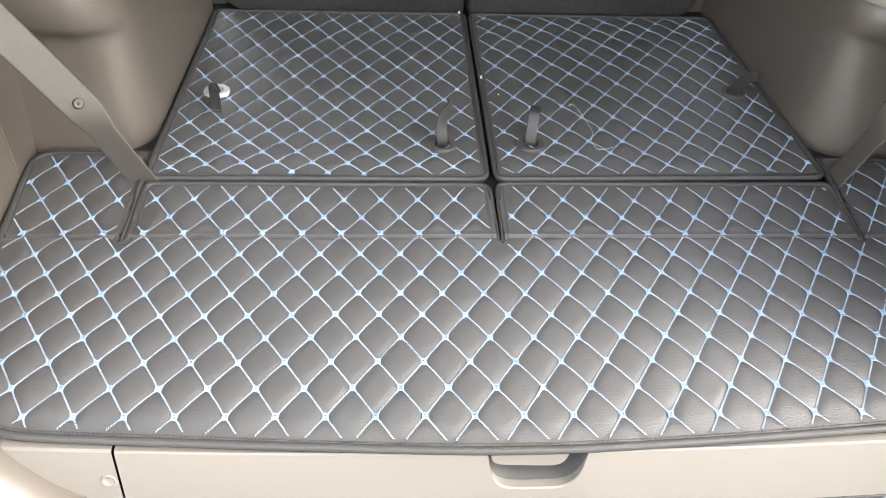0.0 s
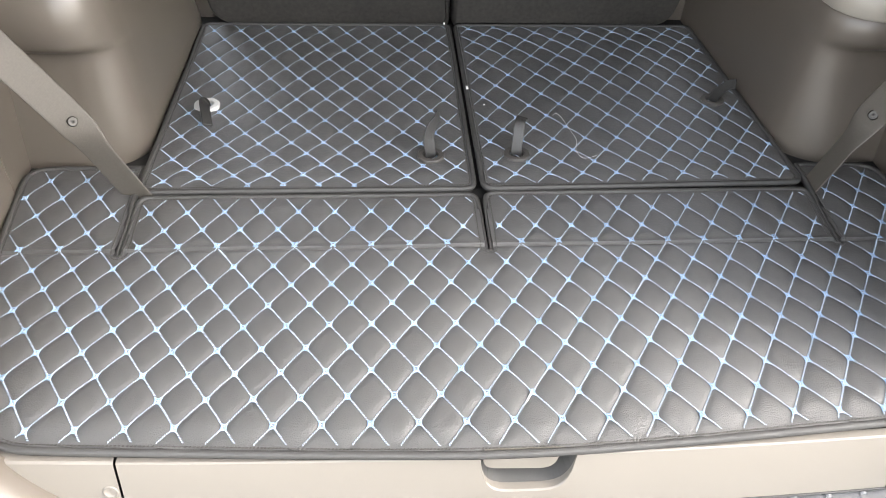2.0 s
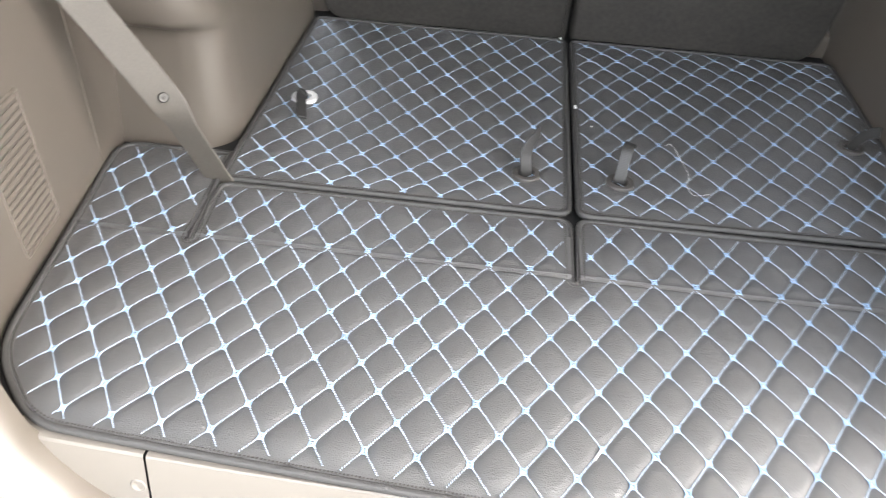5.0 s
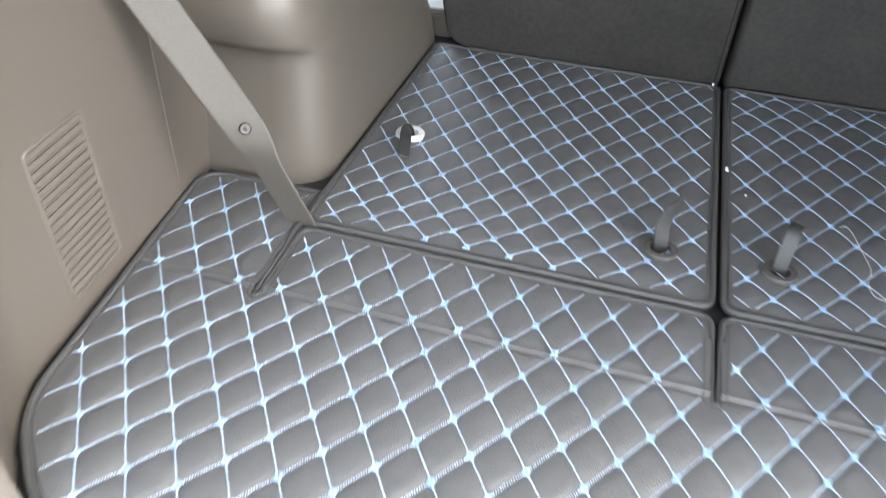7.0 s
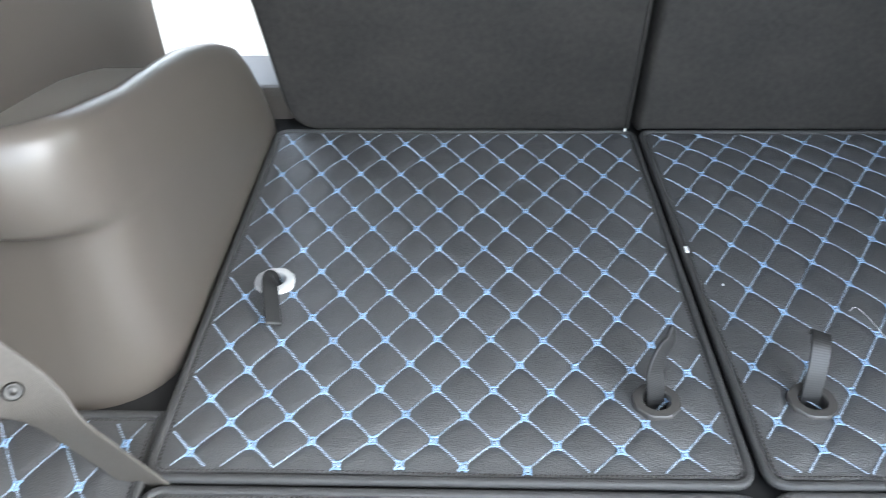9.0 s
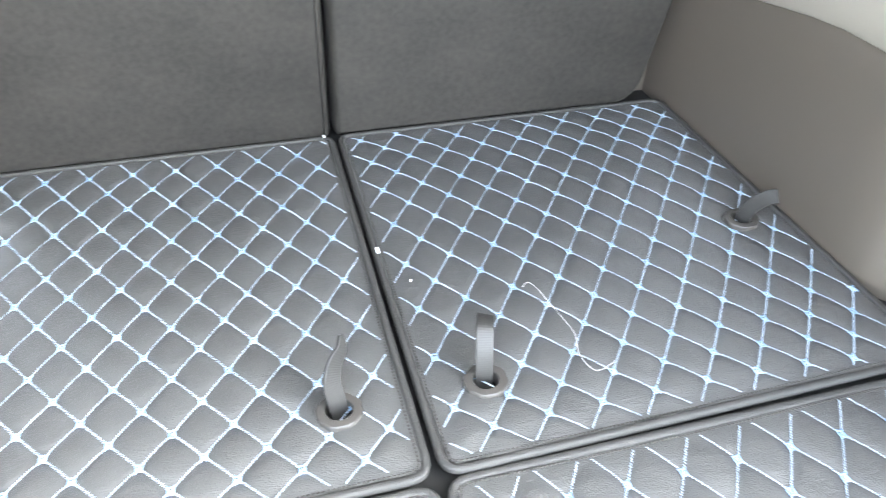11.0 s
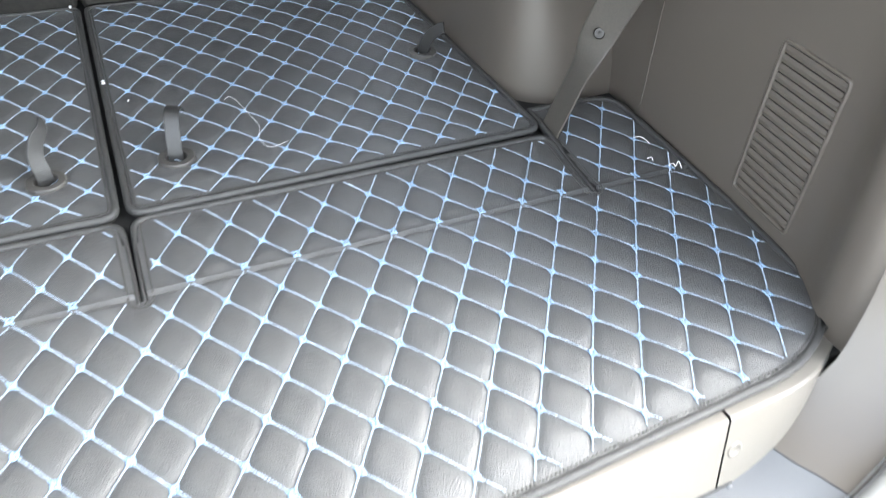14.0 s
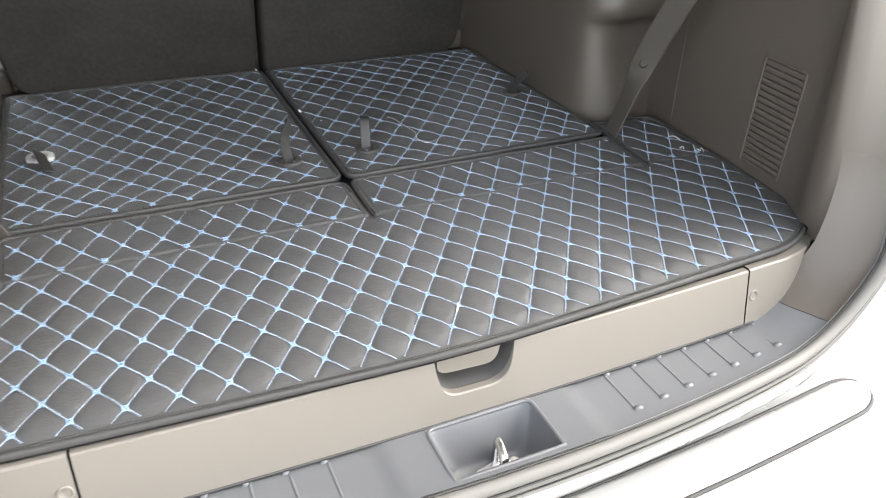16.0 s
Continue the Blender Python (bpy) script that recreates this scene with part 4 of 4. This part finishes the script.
mat = Quilt("cargo_mat", main_out, STRETCH_MAT, flat_plane, -0.001, "black quilted faux leather cargo mat with pale blue diamond stitching", "quilted mats", (), (-0.4733, 0.0057, 0.4918))


def cover_plane(x, y):
    return 0.004 - 0.003 * max(0.0, min(1.0, (y - 0.12) / 0.5))


HOLES = {1: (-0.422, 0.356), 2: (-0.061, 0.201), 3: (0.072, 0.203), 4: (0.441, 0.369)}
COVERS = {}
for s, (xa, xb, xab, xbb, yb, stretch) in {-1: (-0.482, 0.0034, -0.486, 0.0056, 0.1180, STRETCH_LEFT), 1: (0.0086, 0.503, 0.0100, 0.502, 0.1265, STRETCH_RIGHT)}.items():
    out = resample(rounded([(xa, 0.1180), (xb, yb), (xbb, 0.684), (xab, 0.684)], [0.022] * 4), 0.008)
    COVERS[s] = Quilt("seat_back_cover", out, stretch, cover_plane, None, "black quilted faux leather cover on the folded seat back", "quilted mats", [HOLES[k] for k in ((1, 2) if s < 0 else (3, 4))])


# fold seam across the cargo mat
for xa, xb in ((-0.612, -0.478), (-0.468, 0.001), (0.011, 0.487), (0.498, 0.622)):
    line = [Vector((x, -0.0012 + 0.0004 * math.sin(40 * x), -0.0042 + 0.0012 * math.sin(x * 17 + 1.3) * math.sin(0.38))) for x in np.linspace(xa, xb, 40)]
    v, f = sweep(line, [(-0.0011, 0.0), (0.0, 0.0012), (0.0011, 0.0), (0.0, -0.001)], False)
    part("fold_seam", local(v, mat.t), f, BINDING, mat.t, "dark sewn fold seam")


# grommets with pull straps
def grommet(cover, x, y, bright=False):
    z = cover_plane(x, y) + 0.0016
    t = cover.t
    rows = []
    oct_ = [(math.cos(radians(22.5 + 45 * k)), math.sin(radians(22.5 + 45 * k))) for k in range(8)]
    for rx, ry, dz, rnd in ((0.0218, 0.0206, -0.004, 0), (0.0218, 0.0206, 0.0012, 0), (0.0208, 0.0196, 0.0024, 0), (0.0126, 0.0124, 0.0028, 1), (0.0116, 0.0114, 0.0016, 1), (0.0113, 0.0111, -0.0125, 1)):
        ring = []
        for k in range(24):
            a = 2 * math.pi * k / 24
            if rnd:
                px, py = math.cos(a), math.sin(a)
            else:
                q = (k / 3.0 - 0.5) % 8
                p0, p1 = oct_[int(q)], oct_[(int(q) + 1) % 8]
                fr_ = q - int(q)
                px, py = p0[0] * (1 - fr_) + p1[0] * fr_, p0[1] * (1 - fr_) + p1[1] * fr_
            ring.append((x + rx * px, y + ry * py, z + dz))
        rows.append(ring)
    v, f = loft(rows, close=True)
    part("grommet", local(v, t), f, SILVER if bright else BLACKP, t, "octagonal silver-grey grommet" if bright else "octagonal black plastic grommet", False)
    # near-black disc that paints the shade down in the hole
    rows = [[(x + r * math.cos(a), y + r * 0.92 * math.sin(a), z - 0.0102) for a in np.linspace(0, 2 * math.pi, 25)[:-1]] for r in (0.0118, 0.0)]
    v, f = loft(rows, close=True)
    part("hole", local(v, t), f, DARK, t, "dark disc for the shade inside the strap hole", False)


def pull_strap(cover, pts, face, w=0.0190, taper=None):
    path = bezier(pts, 8)
    faces = [Vector(face[0]).lerp(Vector(face[1]), i / (len(path) - 1)) for i in range(len(path))] if isinstance(face, list) else Vector(face)
    ribbon("pull_strap", path, faces, w, 0.0032, STRAP, cover.t, "black woven nylon pull strap", taper)


for k, (x, y) in HOLES.items():
    grommet(COVERS[-1 if k < 3 else 1], x, y, k == 1)
x, y = HOLES[2]
pull_strap(COVERS[-1], [(x + 0.001, y + 0.002, -0.006), (x - 0.001, y + 0.005, 0.014), (x - 0.003, y + 0.010, 0.030), (x + 0.001, y + 0.018, 0.044), (x + 0.009, y + 0.026, 0.054), (x + 0.010, y + 0.032, 0.064)], [(0.25, -0.92, 0.3), (0.75, -0.6, 0.3)], 0.0180, [0.9, 1.0, 1.0, 0.85, 0.18])
x, y = HOLES[3]
pull_strap(COVERS[1], [(x, y + 0.002, -0.006), (x + 0.000, y + 0.006, 0.012), (x + 0.002, y + 0.014, 0.032), (x + 0.005, y + 0.026, 0.046), (x + 0.010, y + 0.040, 0.046), (x + 0.013, y + 0.047, 0.038)], [(-0.1, -0.95, 0.3), (0.1, 0.2, 0.97)], 0.0165)
x, y = HOLES[1]
pull_strap(COVERS[-1], [(x, y + 0.003, -0.006), (x - 0.001, y - 0.003, 0.012), (x + 0.001, y - 0.020, 0.019), (x + 0.007, y - 0.044, 0.014), (x + 0.012, y - 0.066, 0.006)], (0.5, -0.4, 0.75), 0.0165)
x, y = HOLES[4]
pull_strap(COVERS[1], [(x + 0.001, y + 0.001, -0.006), (x + 0.004, y + 0.000, 0.014), (x + 0.010, y - 0.005, 0.029), (x + 0.018, y - 0.012, 0.040), (x + 0.025, y - 0.017, 0.044)], [(-0.8, -0.55, 0.1), (-0.4, -0.5, 0.75)], 0.0175)

# ---- seat belts ----
def belt(s):
    """A belt of webbing, twisted between its foot and the rivet."""
    if s < 0:
        riv = Vector((-0.525, 0.098, 0.130))
        low = Vector((-0.480, 0.120, -0.004))
        ups = [(-0.564, 0.084, 0.213), (-0.622, 0.066, 0.330), (-0.68, 0.05, 0.46), (-0.705, 0.05, 0.62)]
    else:
        riv = Vector((0.543, 0.106, 0.130))
        low = Vector((0.513, 0.128, -0.006))
        ups = [(0.548, 0.074, 0.203), (0.556, 0.020, 0.312), (0.60, -0.04, 0.46), (0.68, -0.08, 0.62)]
    t = thing("seat_belt", tuple(low), "greige woven seat belt hanging from the side trim to the floor", "seat belt", "third row seat belts")
    nrm = Vector((-s * 0.55, -0.72, 0.42))
    d = (riv - low).normalized()
    off = nrm.normalized() * 0.0012
    path = bezier([low - d * 0.01, low.lerp(riv, 0.35), low.lerp(riv, 0.7), riv] + [Vector(q) for q in ups], 8)
    view = Vector((-s * 0.43, -0.66, 0.55)).normalized()
    edge = d.cross(view).normalized()
    if edge.z > 0:
        edge = -edge
    dark, turn = (view * 0.66 - edge * (0.75 * s)).normalized(), nrm.normalized()
    faces = []
    for i in range(len(path)):
        k = max(0.0, min(1.0, (i - 13) / 16.0))
        k = k * k * (3 - 2 * k)
        faces.append((dark * (1 - k) + turn * k).normalized())
    ribbon("webbing", path, faces, 0.043, 0.0022, BELT, t)
    # rivet
    n = nrm.normalized()
    a = n.orthogonal().normalized()
    b = n.cross(a)
    rows = []
    for r, h in ((0.0068, 0.0), (0.0064, 0.0022), (0.0050, 0.0030), (0.0038, 0.0022), (0.0024, 0.0024), (0.0, 0.0034)):
        rows.append([riv + off + n * (h + 0.001) + (a * math.cos(q) + b * math.sin(q)) * r for q in np.linspace(0, 2 * math.pi, 19)[:-1]])
    v, f = loft(rows, close=True)
    part("rivet", local(v, t), f, METAL, t, "round metal rivet")


for s in (-1, 1):
    belt(s)


# loose thread, torn stitches and thread ends
def strand(name, pts, r, label):
    path = bezier(pts, 8)
    v, f = tube(path, r, 5)
    ob = part(name, v, f, WHITETHREAD)
    return tagged(ob, label, "thread")


strand("loose_thread", [(0.148, 0.315, 0.0060), (0.155, 0.320, 0.0068), (0.161, 0.310, 0.0065), (0.165, 0.288, 0.0068), (0.170, 0.262, 0.0065), (0.173, 0.238, 0.0068), (0.167, 0.212, 0.0062), (0.171, 0.191, 0.0068), (0.181, 0.189, 0.0065), (0.196, 0.196, 0.0062)], 0.00028, "thin white loose thread curled on the quilted cover")
strand("torn_stitch", [(0.0262, -0.2445, -0.003), (0.0245, -0.249, -0.0008), (0.0215, -0.2545, -0.0008), (0.0180, -0.260, -0.002)], 0.0012, "thick white torn stitch on the cargo mat")
strand("torn_stitch", [(0.600, 0.071, 0.001), (0.605, 0.066, 0.004), (0.609, 0.061, 0.003), (0.612, 0.054, 0.000)], 0.0006, "white torn stitch tuft at the mat edge")
strand("torn_stitch", [(0.600, 0.003, 0.000), (0.604, 0.000, 0.006), (0.607, -0.003, 0.003), (0.611, -0.001, 0.008), (0.614, -0.006, 0.001)], 0.0005, "white torn stitch tuft at the mat edge")
strand("torn_stitch", [(0.588, 0.026, 0.000), (0.590, 0.022, 0.004), (0.592, 0.020, 0.000)], 0.0006, "white torn stitch tuft at the mat edge")
lint = from_bm("lint_speck", block(0.0375, 0.0395, 0.356, 0.3585, 0.0015, 0.0034, 0.0006), WHITETHREAD)
tagged(lint, "tiny white lint speck on the quilted cover", "lint")
tg_ = from_bm("thread_tag", block(0.0125, 0.0165, 0.410, 0.419, 0.002, 0.0042, 0.0006), WHITETHREAD)
tagged(tg_, "small white thread end at the cover edge", "thread tag")
tg_ = from_bm("thread_tag", block(-0.0090, -0.0060, 0.677, 0.680, 0.000, 0.004, 0.0005), WHITETHREAD)
tagged(tg_, "small white tag under the seat back", "thread tag")
